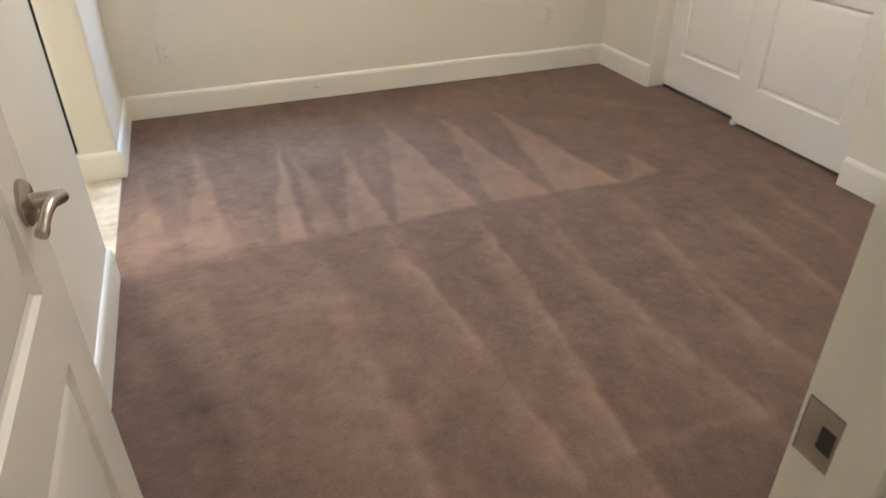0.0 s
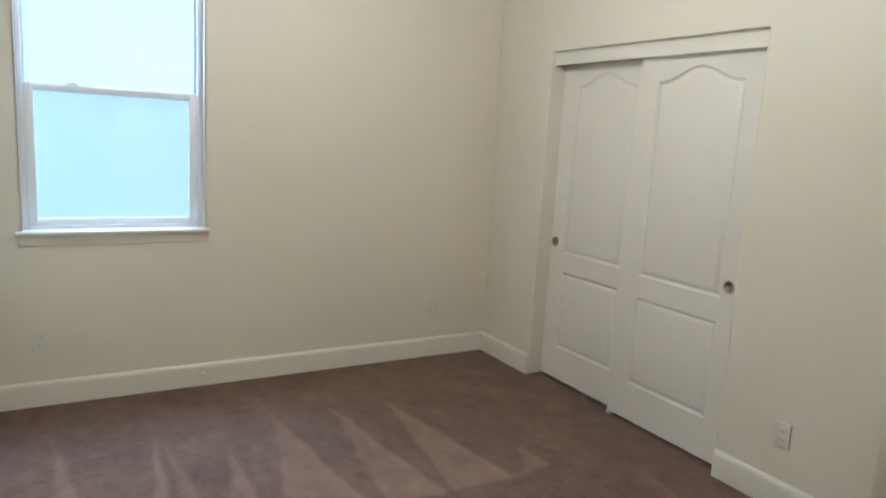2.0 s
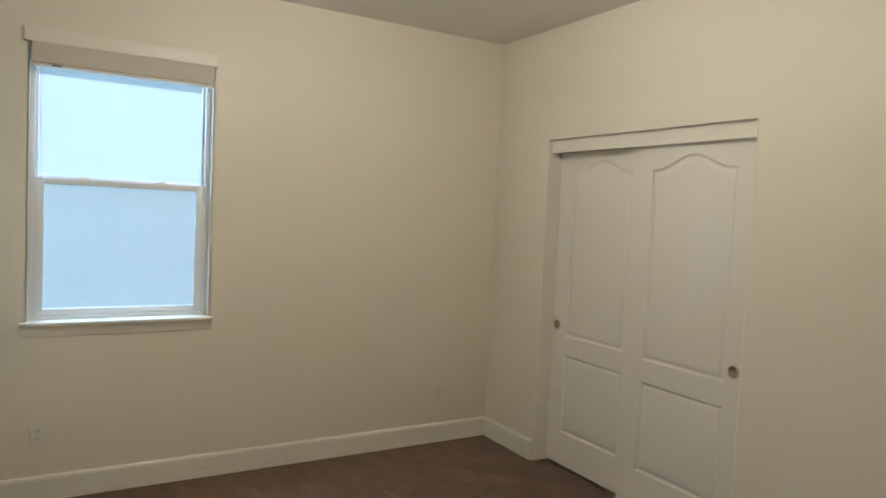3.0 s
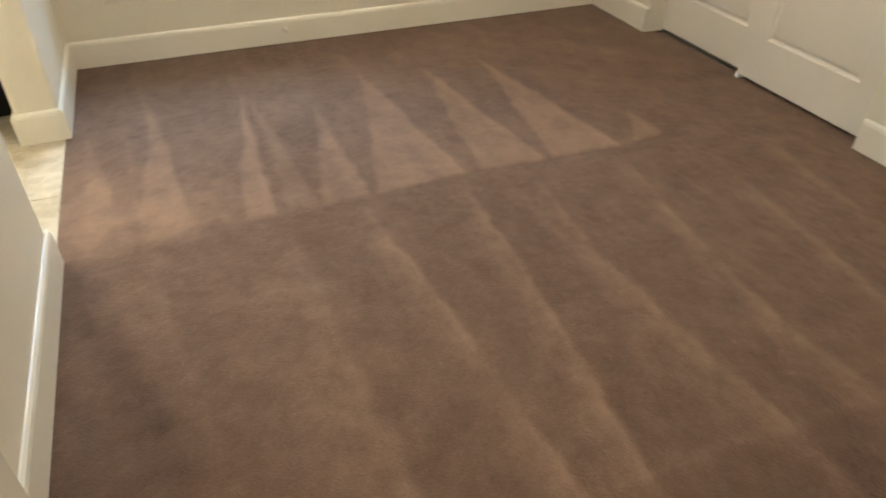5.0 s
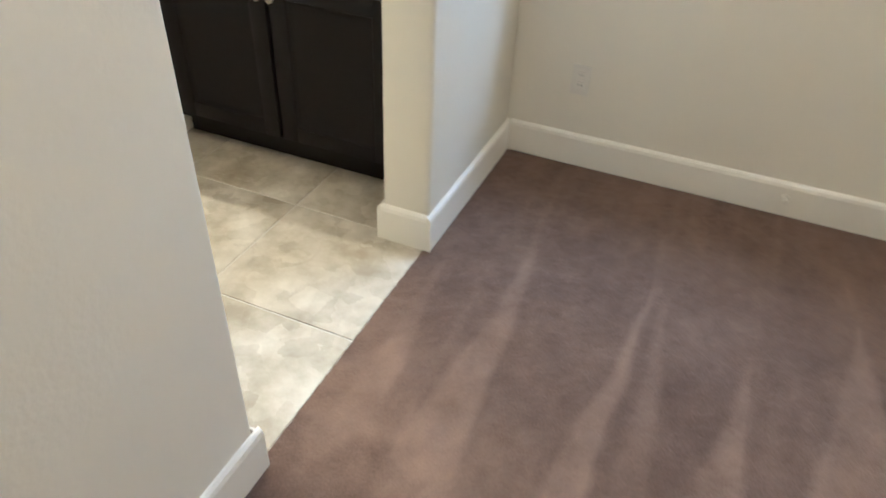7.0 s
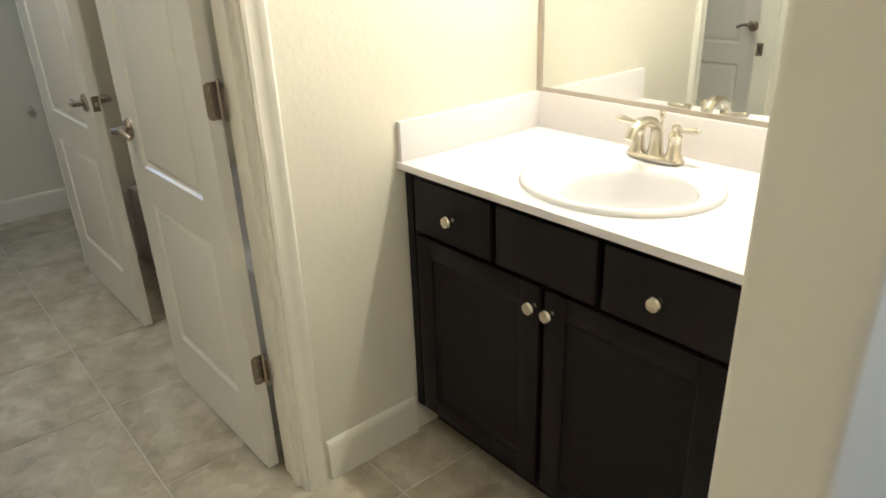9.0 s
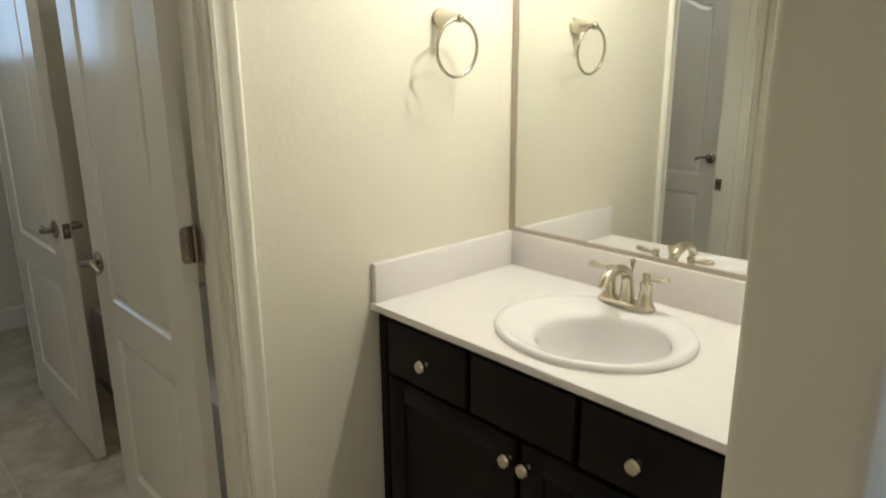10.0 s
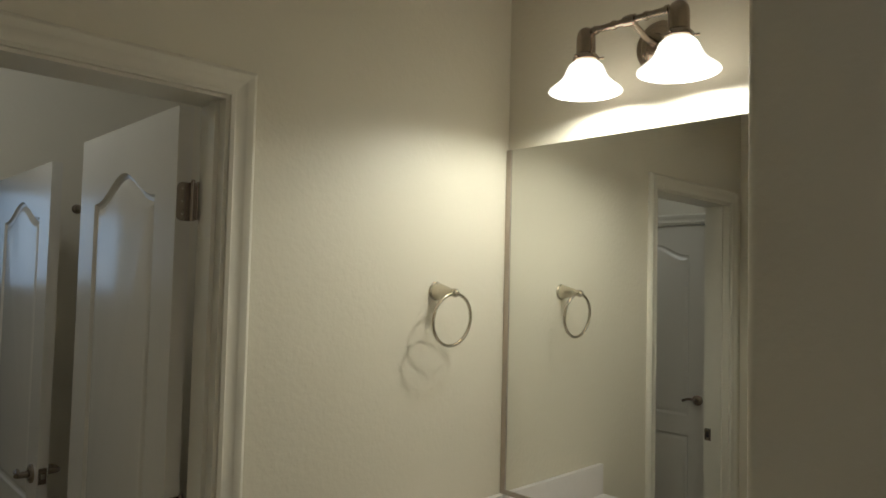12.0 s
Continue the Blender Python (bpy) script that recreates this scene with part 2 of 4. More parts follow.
def profile_run(bm, rows, p0, p1, out):
    """Extrudes a moulding section (rows of distance from the wall, height) from p0 to p1; out is the way off the wall."""
    ends = []
    for p in (p0, p1):
        ends.append([bm.verts.new((p[0] + out[0] * d, p[1] + out[1] * d, p[2] + h)) for d, h in rows])
    n = len(rows)
    for i in range(n):
        j = (i + 1) % n
        bm.faces.new((ends[0][i], ends[0][j], ends[1][j], ends[1][i]))
    bm.faces.new(ends[0])
    bm.faces.new(ends[1][::-1])
    return bm


# ---- the large structure ----
# bedroom: x 0 to 3.01, y -3.71 to 0; vanity alcove: x -1.22 to -0.16; bathroom: x -3.30 to -1.34
XR, YS, CEIL = 3.012, -3.706, 2.75
WT = 0.164
OPEN_Y0, OPEN_Y1 = -1.695, -0.775
XT = -1.22
DOOR_Y0, DOOR_Y1 = -1.665, -0.938
WIN = (0.203, 1.086, 0.925, 2.325)

bm = boxes(
    (-4.54, 0, 0, WIN[0], 0.16, CEIL), (WIN[1], 0, 0, 3.90, 0.16, CEIL),
    (WIN[0], 0, 0, WIN[1], 0.16, WIN[2]), (WIN[0], 0, WIN[3], WIN[1], 0.16, CEIL))
setting("wall_north", bm, WALL, "cream painted outer wall with a window", "wall")


def bullnose_wall(name, x0, y0, x1, y1, z0, z1, label, r=0.018):
    bm = box(bmesh.new(), x0, y0, z0, x1, y1, z1)
    es = [e for e in bm.edges if abs(e.verts[0].co.z - e.verts[1].co.z) > 0.1]
    bmesh.ops.bevel(bm, geom=es, offset=r, segments=5, affect="EDGES", profile=0.5)
    return setting(name, bm, WALL, label, "wall", smooth=50)


bullnose_wall("wall_stub", -WT, OPEN_Y1, 0.0, 0.0, 0, CEIL, "short cream wall end with rounded corners")
bullnose_wall("wall_west", -WT, YS, 0.0, OPEN_Y0, 0, CEIL, "cream bedroom wall with a rounded corner")
setting("wall_opening_header", boxes((-WT, OPEN_Y0, 2.42, 0, OPEN_Y1, CEIL)), WALL, "cream wall above the open passage", "wall")

CL_Y0, CL_Y1, CL_Z = -2.020, -0.555, 2.057
bm = boxes((XR, CL_Y1, 0, XR + 0.12, 0, CEIL), (XR, YS - 0.12, 0, XR + 0.12, CL_Y0, CEIL), (XR, CL_Y0, CL_Z, XR + 0.12, CL_Y1, CEIL))
setting("wall_east", bm, WALL, "cream bedroom wall with a closet opening", "wall")
bm = boxes((3.78, -2.4, 0, 3.90, 0, CEIL), (XR + 0.12, -2.4, 0, 3.78, -2.3, CEIL))
setting("closet_walls", bm, WALL, "plain cream walls inside the closet", "wall")

EN_X0, EN_X1, EN_Z = 0.112, 0.866, 2.06
bm = boxes((-WT, YS - 0.12, 0, EN_X0, YS, CEIL), (EN_X1, YS - 0.12, 0, XR, YS, CEIL), (EN_X0, YS - 0.12, EN_Z, EN_X1, YS, CEIL))
setting("wall_south", bm, WALL, "cream bedroom wall with the entrance", "wall")
bm = boxes((-1.0, -5.32, 0, 2.4, -5.2, CEIL), (-1.12, -5.32, 0, -1.0, YS - 0.12, CEIL), (2.4, -5.32, 0, 2.52, YS - 0.12, CEIL),
           (-1.0, YS - 0.12, 0, -WT, YS, CEIL))
setting("hall_walls", bm, WALL, "plain cream hallway walls", "wall")

bm = boxes((XT - 0.12, DOOR_Y1, 0, XT, 0, CEIL), (XT - 0.12, -2.52, 0, XT, DOOR_Y0, CEIL), (XT - 0.12, DOOR_Y0, 2.06, XT, DOOR_Y1, CEIL))
setting("wall_towel_side", bm, WALL, "cream alcove wall with a doorway", "wall")
setting("wall_alcove_south", boxes((XT, -1.90, 0, -WT, -1.78, CEIL)), WALL, "plain cream alcove wall", "wall")
bm = boxes((-3.42, DOOR_Y1 - 0.01, 0, -3.30, 0, CEIL), (-3.42, -2.52, 0, -3.30, -1.68, CEIL), (-3.42, -1.68, 2.06, -3.30, DOOR_Y1 - 0.01, CEIL))
setting("wall_toilet_side", bm, WALL, "cream bathroom wall with a doorway", "wall")
HD_X0, HD_X1 = -2.46, -1.72
bm = boxes((-4.54, -2.64, 0, HD_X0, -2.52, CEIL), (HD_X1, -2.64, 0, XT, -2.52, CEIL), (HD_X0, -2.64, 2.06, HD_X1, -2.52, CEIL))
setting("wall_bathroom_south", bm, WALL, "cream bathroom wall with a closed door", "wall")
W2 = (-1.95, -1.20, 1.55, 2.15)
setting("wall_far_west", boxes((-4.54, -2.52, 0, -4.40, W2[0], CEIL), (-4.54, W2[1], 0, -4.40, 0, CEIL), (-4.54, W2[0], 0, -4.40, W2[1], W2[2]), (-4.54, W2[0], W2[3], -4.40, W2[1], CEIL)), WALL, "cream wall behind the second doorway", "wall")

setting("ceiling", boxes((-4.54, -2.64, CEIL, 3.90, 0.16, CEIL + 0.1), (-1.12, -5.32, CEIL, 3.14, -2.64, CEIL + 0.1)), CEILING, "off-white textured ceiling", "ceiling")
setting("subfloor", boxes((-4.54, -2.64, -0.16, 3.90, 0.16, -0.03), (-1.12, -5.32, -0.16, 3.14, -2.64, -0.03)), GROUT, "plain concrete slab under the floors", "floor")


# ---- carpet, with the marks left by the vacuum and some painted light and shade ----
def carpet():
    step = 0.0125
    x0, x1, y0, y1 = -0.012, XR + 0.10, -5.2, 0.0
    nx, ny = int((x1 - x0) / step), int((y1 - y0) / step)
    gx, gy = np.meshgrid(np.linspace(x0, x1, nx), np.linspace(y0, y1, ny))
    rng = np.random.default_rng(4)

    def blotch(sx, sy, seed):
        """Smooth random field from -1 to 1, with cells sx by sy metres."""
        r = np.random.default_rng(seed)
        u, v = (gx - x0) / sx, (gy - y0) / sy
        g = r.uniform(-1, 1, (int(v.max()) + 3, int(u.max()) + 3))
        iu, iv = u.astype(int), v.astype(int)
        fu, fv = u - iu, v - iv
        fu, fv = fu * fu * (3 - 2 * fu), fv * fv * (3 - 2 * fv)
        return (g[iv, iu] * (1 - fu) + g[iv, iu + 1] * fu) * (1 - fv) + (g[iv + 1, iu] * (1 - fu) + g[iv + 1, iu + 1] * fu) * fv

    def soft(d, w):
        return np.clip(d / w + 0.5, 0, 1)

    def ease(f):
        return f * f * (3 - 2 * f)

    wob = 0.010 * blotch(0.3, 0.22, 11) + 0.007 * blotch(0.08, 0.07, 12)
    # the line at which the far passes end, rising towards the closet
    line = np.interp(gx, (0.0, 1.0, 1.5, 2.1, 2.4, 3.0), (-1.668, -1.652, -1.632, -1.650, -1.618, -1.525)) + 0.8 * wob
    far = soft(gy - line, 0.022 + 0.12 * np.clip(0.9 - gx, 0, 0.9))
    nap_and_light = np.full(gx.shape, 0.325) + 0.05 * blotch(0.16, 0.30, 1) + 0.05 * blotch(0.05, 0.07, 2) + 0.045 * blotch(0.024, 0.05, 3)
    # light wedges: tip x, tip y, base from, base to, strength, softness of the foot
    for tx, ty, b0, b1, a, foot in ((0.06, -0.76, 0.07, 0.22, 0.14, 0.25), (0.32, -0.54, 0.25, 0.43, 0.20, 0.30), (0.73, -0.57, 0.585, 0.70, 0.24, 0.03),
                                    (0.765, -0.64, 0.745, 0.858, 0.15, 0.16), (1.02, -0.82, 0.865, 1.045, 0.21, 0.03), (1.31, -0.53, 1.07, 1.435, 0.24, 0.02),
                                    (1.63, -0.57, 1.49, 1.785, 0.25, 0.02), (1.95, -0.58, 1.81, 2.13, 0.25, 0.02), (2.33, -1.38, 2.19, 2.36, 0.20, 0.02)):
        f = (gy - ty) / (-1.65 - ty)
        fc = np.clip(f, 0, 1.1)
        left, right = tx + (b0 - tx) * fc ** 1.1 + wob, tx + (b1 - tx) * fc ** 0.95 + wob
        body = soft(gx - left, 0.022) * soft(right - gx, 0.016) * soft(f, 0.06) * soft(gy - line - 0.3 * foot, foot)
        nap_and_light += 1.15 * a * body * (0.75 + 0.35 * fc + 0.25 * blotch(0.06, 0.14, 21)) * (1 + 0.25 * soft(right - gx, 0.03) * soft(gx - right + 0.05, 0.03))
    # flattened, mottled patch by the passage: wedges run together, bathroom spill light painted in
    nap_and_light += (0.13 + 0.10 * blotch(0.09, 0.07, 31) + 0.07 * blotch(0.03, 0.05, 32)) * far * ease(soft(-1.22 - gy, 0.45)) * ease(soft(0.62 - gx, 0.5))
    nap_and_light += 0.06 * far * soft(-1.45 - gy, 0.18) * soft(2.3 - gx, 0.2) * (1 + blotch(0.07, 0.05, 33))
    nap_and_light += 0.05 * far * blotch(0.20, 0.16, 34)
    # a dark far border along the wall and short pulls of the brush
    nap_and_light += 0.10 * np.clip(blotch(0.035, 0.5, 35), 0, 1) * soft(gy + 0.42, 0.2)
    # long passes on the near side: x at four depths, width, strength; each has one crisp side
    depth = (-3.05, -2.70, -2.28, -1.84)
    for xs, w, a in (((0.40, 0.36, 0.30, 0.245), 0.11, 0.09), ((0.74, 0.72, 0.71, 0.68), 0.26, 0.17), ((1.07, 1.06, 1.02, 0.97), 0.12, 0.21), ((1.24, 1.28, 1.315, 1.345), 0.14, 0.24),
                     ((1.66, 1.625, 1.585, 1.625), 0.14, 0.23), ((1.96, 1.92, 1.94, 2.02), 0.15, 0.22), ((2.28, 2.29, 2.34, 2.39), 0.14, 0.18), ((2.62, 2.60, 2.64, 2.70), 0.14, 0.13), ((2.86, 2.86, 2.88, 2.90), 0.10, 0.08)):
        right = np.interp(gy, depth, xs) + 0.045 + 1.3 * wob
        d = (right - gx) / w
        band = soft(d, 0.14) * np.clip(1.1 - d, 0, 1) ** 1.7
        nap_and_light += a * band * ease(soft(-1.80 - gy, 0.22)) * ease(soft(gy + 3.3, 0.7)) * (1 + 0.5 * blotch(0.10, 0.14, 41) + 0.5 * blotch(0.035, 0.05, 42))
    # shadow of the wall's end beside the passage, painted as a dark leaning band
    d = gx - np.interp(gy, (-2.7, -2.2, -1.72), (0.30, 0.17, 0.035)) - wob
    nap_and_light -= 0.10 * np.clip(1.3 - np.abs(d) / 0.055, 0, 1) * soft(-1.70 - gy, 0.06) * ease(soft(gy + 2.8, 0.5))
    # a pass across, close to the entrance
    cross = gy + 3.03 + 0.04 * (gx - 1.5) - wob
    nap_and_light += 0.10 * np.exp(-(cross / 0.022) ** 2) * soft(gx - 1.1, 0.3) - 0.09 * soft(-cross, 0.03) * soft(gx - 1.3, 0.5)
    # scuffs and foot marks
    for cx, cy, r, a in ((2.46, -0.60, 0.09, 0.13), (2.66, -0.74, 0.07, 0.11), (2.72, -0.42, 0.06, 0.08), (0.85, -0.78, 0.07, 0.09), (0.45, -0.70, 0.04, 0.08),
                         (0.62, -2.10, 0.16, 0.08), (1.38, -2.02, 0.07, 0.07), (1.86, -1.70, 0.05, 0.06), (2.60, -1.62, 0.08, 0.06)):
        nap_and_light += a * np.exp(-((gx - cx) ** 2 + ((gy - cy) * 1.2) ** 2) / (r * r)) * (1 + 0.6 * blotch(0.05, 0.04, 51))
    # thin streaks left by the wheels
    for cx, top, low, lean, a in ((0.29, -0.25, -0.95, 0.03, 0.12), (0.19, -0.20, -0.55, 0.05, 0.09), (0.70, -0.30, -0.60, 0.03, 0.10), (0.20, -0.6, -1.5, 0.05, 0.08), (1.02, -0.45, -0.9, 0.02, 0.07),
                                  (1.28, -0.24, -0.55, 0.03, 0.08), (1.93, -0.22, -0.60, 0.02, 0.08), (2.30, -0.30, -0.70, 0.06, 0.07),
                                  (1.00, -1.72, -2.5, 0.09, 0.10), (1.55, -1.68, -2.2, 0.02, 0.09), (2.20, -1.8, -2.7, 0.03, 0.07)):
        d = gx - (cx + lean * (top - gy) / (top - low) + 0.4 * wob)
        nap_and_light += a * np.exp(-(d / 0.013) ** 2) * soft(top - gy, 0.15) * soft(gy - low, 0.25)
    nap_and_light += rng.normal(0, 0.022, gx.shape)
    gz = -0.006 + 0.006 * np.clip(nap_and_light, 0, 1) + rng.normal(0, 0.0012, gx.shape)
    co = np.stack([gx, gy, gz], -1).reshape(-1, 3)
    idx = np.arange(nx * ny).reshape(ny, nx)
    faces = np.stack([idx[:-1, :-1], idx[:-1, 1:], idx[1:, 1:], idx[1:, :-1]], -1).reshape(-1, 4)
    me = bpy.data.meshes.new("carpet")
    me.from_pydata(co.tolist(), [], faces.tolist())
    at = me.attributes.new("nap_and_light", "FLOAT", "POINT")
    at.data.foreach_set("value", np.clip(nap_and_light, 0, 1).astype(np.float32).ravel())
    me.materials.append(CARPET)
    me.shade_smooth()
    return tagged(new("carpet_floor", me), "brown cut-pile carpet with fresh vacuum tracks", "carpet", "", "structure")


carpet()
setting("hall_carpet", boxes((-1.0, -5.2, -0.03, -0.012, YS - 0.12, 0.0)), CARPET, "brown cut-pile hallway carpet", "carpet")

# ---- skirting, casings and jambs ----
BASE = ((0, 0), (0.014, 0), (0.014, 0.112), (0.011, 0.124), (0.005, 0.131), (0, 0.133))


def skirting(name, *runs):
    bm = bmesh.new()
    for p0, p1, out in runs:
        profile_run(bm, BASE, (*p0, 0), (*p1, 0), out)
    return setting(name, bm, TRIM, "cream painted tall baseboard with an eased top", "baseboard")


skirting("baseboard_north", ((0.014, 0), (XR - 0.014, 0), (0, -1)))
skirting("baseboard_stub", ((0, 0), (0, OPEN_Y1 - 0.014), (1, 0)), ((0.0, OPEN_Y1), (-WT, OPEN_Y1), (0, -1)), ((-WT, OPEN_Y1 - 0.014), (-WT, -0.56), (-1, 0)))
skirting("baseboard_west", ((0, OPEN_Y0 + 0.014), (0, YS), (1, 0)), ((0, OPEN_Y0), (-WT, OPEN_Y0), (0, 1)))
skirting("baseboard_east", ((XR, 0), (XR, CL_Y1 + 0.002), (-1, 0)), ((XR, CL_Y0 - 0.002), (XR, YS), (-1, 0)))
skirting("baseboard_south", ((EN_X1 + 0.07, YS), (XR - 0.014, YS), (0, 1)))
skirting("baseboard_towel_side", ((XT, -0.55), (XT, DOOR_Y1 + 0.066), (1, 0)))
skirting("baseboard_far_west", ((-4.40, 0), (-4.40, -2.5), (1, 0)))

# moulded casing: rows of (across, proud)
CASING = ((0, 0), (0, 0.010), (0.008, 0.013), (0.014, 0.011), (0.034, 0.014), (0.038, 0.017), (0.050, 0.019), (0.056, 0.016), (0.060, 0.010), (0.060, 0))


def casing_leg(bm, at, along, out, z0, z1, miter):
    """One upright of a casing at the opening's edge; along points away from the opening, out off the wall."""
    lo = [bm.verts.new((at[0] + along[0] * a + out[0] * d, at[1] + along[1] * a + out[1] * d, z0)) for a, d in CASING]
    hi = [bm.verts.new((at[0] + along[0] * a + out[0] * d, at[1] + along[1] * a + out[1] * d, z1 + (a if miter else 0))) for a, d in CASING]
    n = len(CASING)
    for i in range(n):
        bm.faces.new((lo[i], lo[(i + 1) % n], hi[(i + 1) % n], hi[i]))
    bm.faces.new(lo)
    bm.faces.new(hi[::-1])


def casing_head(bm, p0, p1, along, out, z):
    ends = []
    for p, s in ((p0, -1), (p1, 1)):
        ends.append([bm.verts.new((p[0] + s * along[0] * a + out[0] * d, p[1] + s * along[1] * a + out[1] * d, z + a)) for a, d in CASING])
    n = len(CASING)
    for i in range(n):
        bm.faces.new((ends[0][i], ends[0][(i + 1) % n], ends[1][(i + 1) % n], ends[1][i]))
    bm.faces.new(ends[0])
    bm.faces.new(ends[1][::-1])


def door_casing(name, p0, p1, z, out):
    """Casing round an opening from p0 to p1 (plan points), its head at z."""
    a = Vector((p1[0] - p0[0], p1[1] - p0[1], 0)).normalized()
    c = tagged(new(name), "cream moulded door casing", "door casing", "", "structure")
    for p, s in ((p0, -1), (p1, 1)):
        bm = bmesh.new()
        casing_leg(bm, p, (s * a.x, s * a.y), out, 0, z, True)
        part("side_casing", bm, TRIM, c, smooth=30)
    bm = bmesh.new()
    casing_head(bm, p0, p1, (a.x, a.y), out, z)
    part("head_casing", bm, TRIM, c, smooth=30)
    return c


def door_jamb(name, x0, y0, x1, y1, z, axis, stop):
    """Lining of an opening, with a stop strip. axis: the way the opening runs; stop: (from, to) through the wall."""
    t = 0.014
    if axis == "y":
        rows = [(x0, y0, 0, x1, y0 + t, z), (x0, y1 - t, 0, x1, y1, z), (x0, y0 + t, z - t, x1, y1 - t, z),
                (stop[0], y0 + t, 0, stop[1], y0 + t + 0.01, z - t), (stop[0], y1 - t - 0.01, 0, stop[1], y1 - t, z - t)]
    else:
        rows = [(x0, y0, 0, x0 + t, y1, z), (x1 - t, y0, 0, x1, y1, z), (x0 + t, y0, z - t, x1 - t, y1, z),
                (x0 + t, stop[0], 0, x0 + t + 0.01, stop[1], z - t), (x1 - t - 0.01, stop[0], 0, x1 - t, stop[1], z - t)]
    j = tagged(new(name), "cream painted door jamb with a stop", "door jamb", "", "structure")
    for piece, row in zip(("side_jamb", "side_jamb", "head_jamb", "stop", "stop"), rows):
        part(piece, box(bmesh.new(), *row), TRIM, j, smooth=None)
    return j


door_casing("casing_towel_side", (XT, DOOR_Y0 + 0.006), (XT, DOOR_Y1 - 0.006), 2.054, (1, 0))
door_jamb("jamb_towel_side", XT - 0.121, DOOR_Y0, XT + 0.001, DOOR_Y1, 2.06, "y", (XT - 0.06, XT - 0.03))
door_casing("casing_entrance", (EN_X0 + 0.006, YS), (EN_X1 - 0.006, YS), EN_Z - 0.006, (0, 1))
door_casing("casing_entrance_hall", (EN_X0 + 0.006, YS - 0.12), (EN_X1 - 0.006, YS - 0.12), EN_Z - 0.006, (0, -1))
door_jamb("jamb_entrance", EN_X0, YS - 0.121, EN_X1, YS + 0.001, EN_Z, "x", (YS - 0.08, YS - 0.042))
door_casing("casing_hall_door", (HD_X0 + 0.006, -2.52), (HD_X1 - 0.006, -2.52), 2.054, (0, 1))
door_jamb("jamb_hall_door", HD_X0, -2.641, HD_X1, -2.519, 2.06, "x", (-2.61, -2.58))
door_jamb("jamb_toilet_door", -3.421, -1.68, -3.299, DOOR_Y1 - 0.01, 2.06, "y", (-3.39, -3.36))


# ---- doors ----
def panel_outline(x0, x1, z0, z1, arch, inset):
    """Outline of a door panel, counter-clockwise; arch: rise of the shaped top."""
    x0, x1, z0, z1 = x0 + inset, x1 - inset, z0 + inset, z1 - inset
    pts = [(x0, z0), (x1, z0)]
    if not arch:
        return pts + [(x1, z1), (x0, z1)]
    n = 18
    for i in range(n + 1):
        u = i / n
        bump = 0.5 - 0.5 * math.cos(2 * math.pi * u)
        pts.append((x1 + (x0 - x1) * u, z1 - arch + arch * bump ** 1.2))
    return pts


def door_leaf(parent, w, h, t, panels, mat=None, label=""):
    """A moulded leaf from x 0 to w, y -t/2 to t/2, z 0 to h: slab with shaped panels sunk into both faces."""
    mat = mat or DOOR
    bm = bmesh.new()
    for s in (-1, 1):
        y = s * t / 2
        loops = [[(0, 0), (w, 0), (w, h), (0, h)]] + [panel_outline(*p, 0.0) for p in panels]
        edges = []
        for k, lp in enumerate(loops):
            vs = [bm.verts.new((x, y, z)) for x, z in lp]
            es = [bm.edges.new((vs[i], vs[(i + 1) % len(vs)])) for i in range(len(vs))]
            edges += es
            if k == 0:
                rim = vs
        bmesh.ops.triangle_fill(bm, use_beauty=True, edges=edges, normal=(0, s, 0))
        if s < 0:
            rim0 = rim
    for i in range(4):
        bm.faces.new((rim0[i], rim0[(i + 1) % 4], rim[(i + 1) % 4], rim[i]))
    leaf = part("leaf", bm, mat, parent, label, smooth=None)
    for s in (-1, 1):
        for p in panels:
            bm = bmesh.new()
            rings = []
            for inset, depth in ((0, 0), (0.006, 0.008), (0.015, 0.011), (0.030, 0.003), (0.040, 0.0015)):
                rings.append([bm.verts.new((x, s * (t / 2 - depth), z)) for x, z in panel_outline(*p, inset)])
            n = len(rings[0])
            for a, b in zip(rings, rings[1:]):
                for i in range(n):
                    bm.faces.new((a[i], a[(i + 1) % n], b[(i + 1) % n], b[i]))
            bm.faces.new(rings[-1])
            part("panel", bm, mat, leaf, "", smooth=25)
    return leaf


def panels_for(w):
    m = 0.125
    return ((m, w - m, 0.815, 1.910, 0.072), (m, w - m, 0.205, 0.695, 0))


def lever(parent, x, z, y, s, way):
    """Lever handle on one face: rose, neck and curved lever. s: side of the leaf, way: the way the lever points along x."""
    handle = part("handle", lathe(((0, 0), (0.033, 0), (0.033, 0.006), (0.028, 0.011), (0.012, 0.013), (0.011, 0.045), (0, 0.045)), 28,
                                  m=Matrix.Translation((x, y, z)) @ Matrix.Rotation(radians(-90 * s), 4, "X")), BRONZE, parent, "satin nickel lever handle")
    pts, rad = [], []
    for i in range(12):
        u = i / 11
        pts.append((x + way * (-0.004 + 0.090 * u), y + s * (0.047 - 0.008 * math.sin(u * 3.0) - 0.016 * u ** 3), z + 0.010 * math.sin(u * 3.4) - 0.008 * u))
        rad.append(0.0105 - 0.004 * u + (0.002 if u > 0.85 else 0))
    part("lever", tube(pts, rad), BRONZE, handle)
    return handle


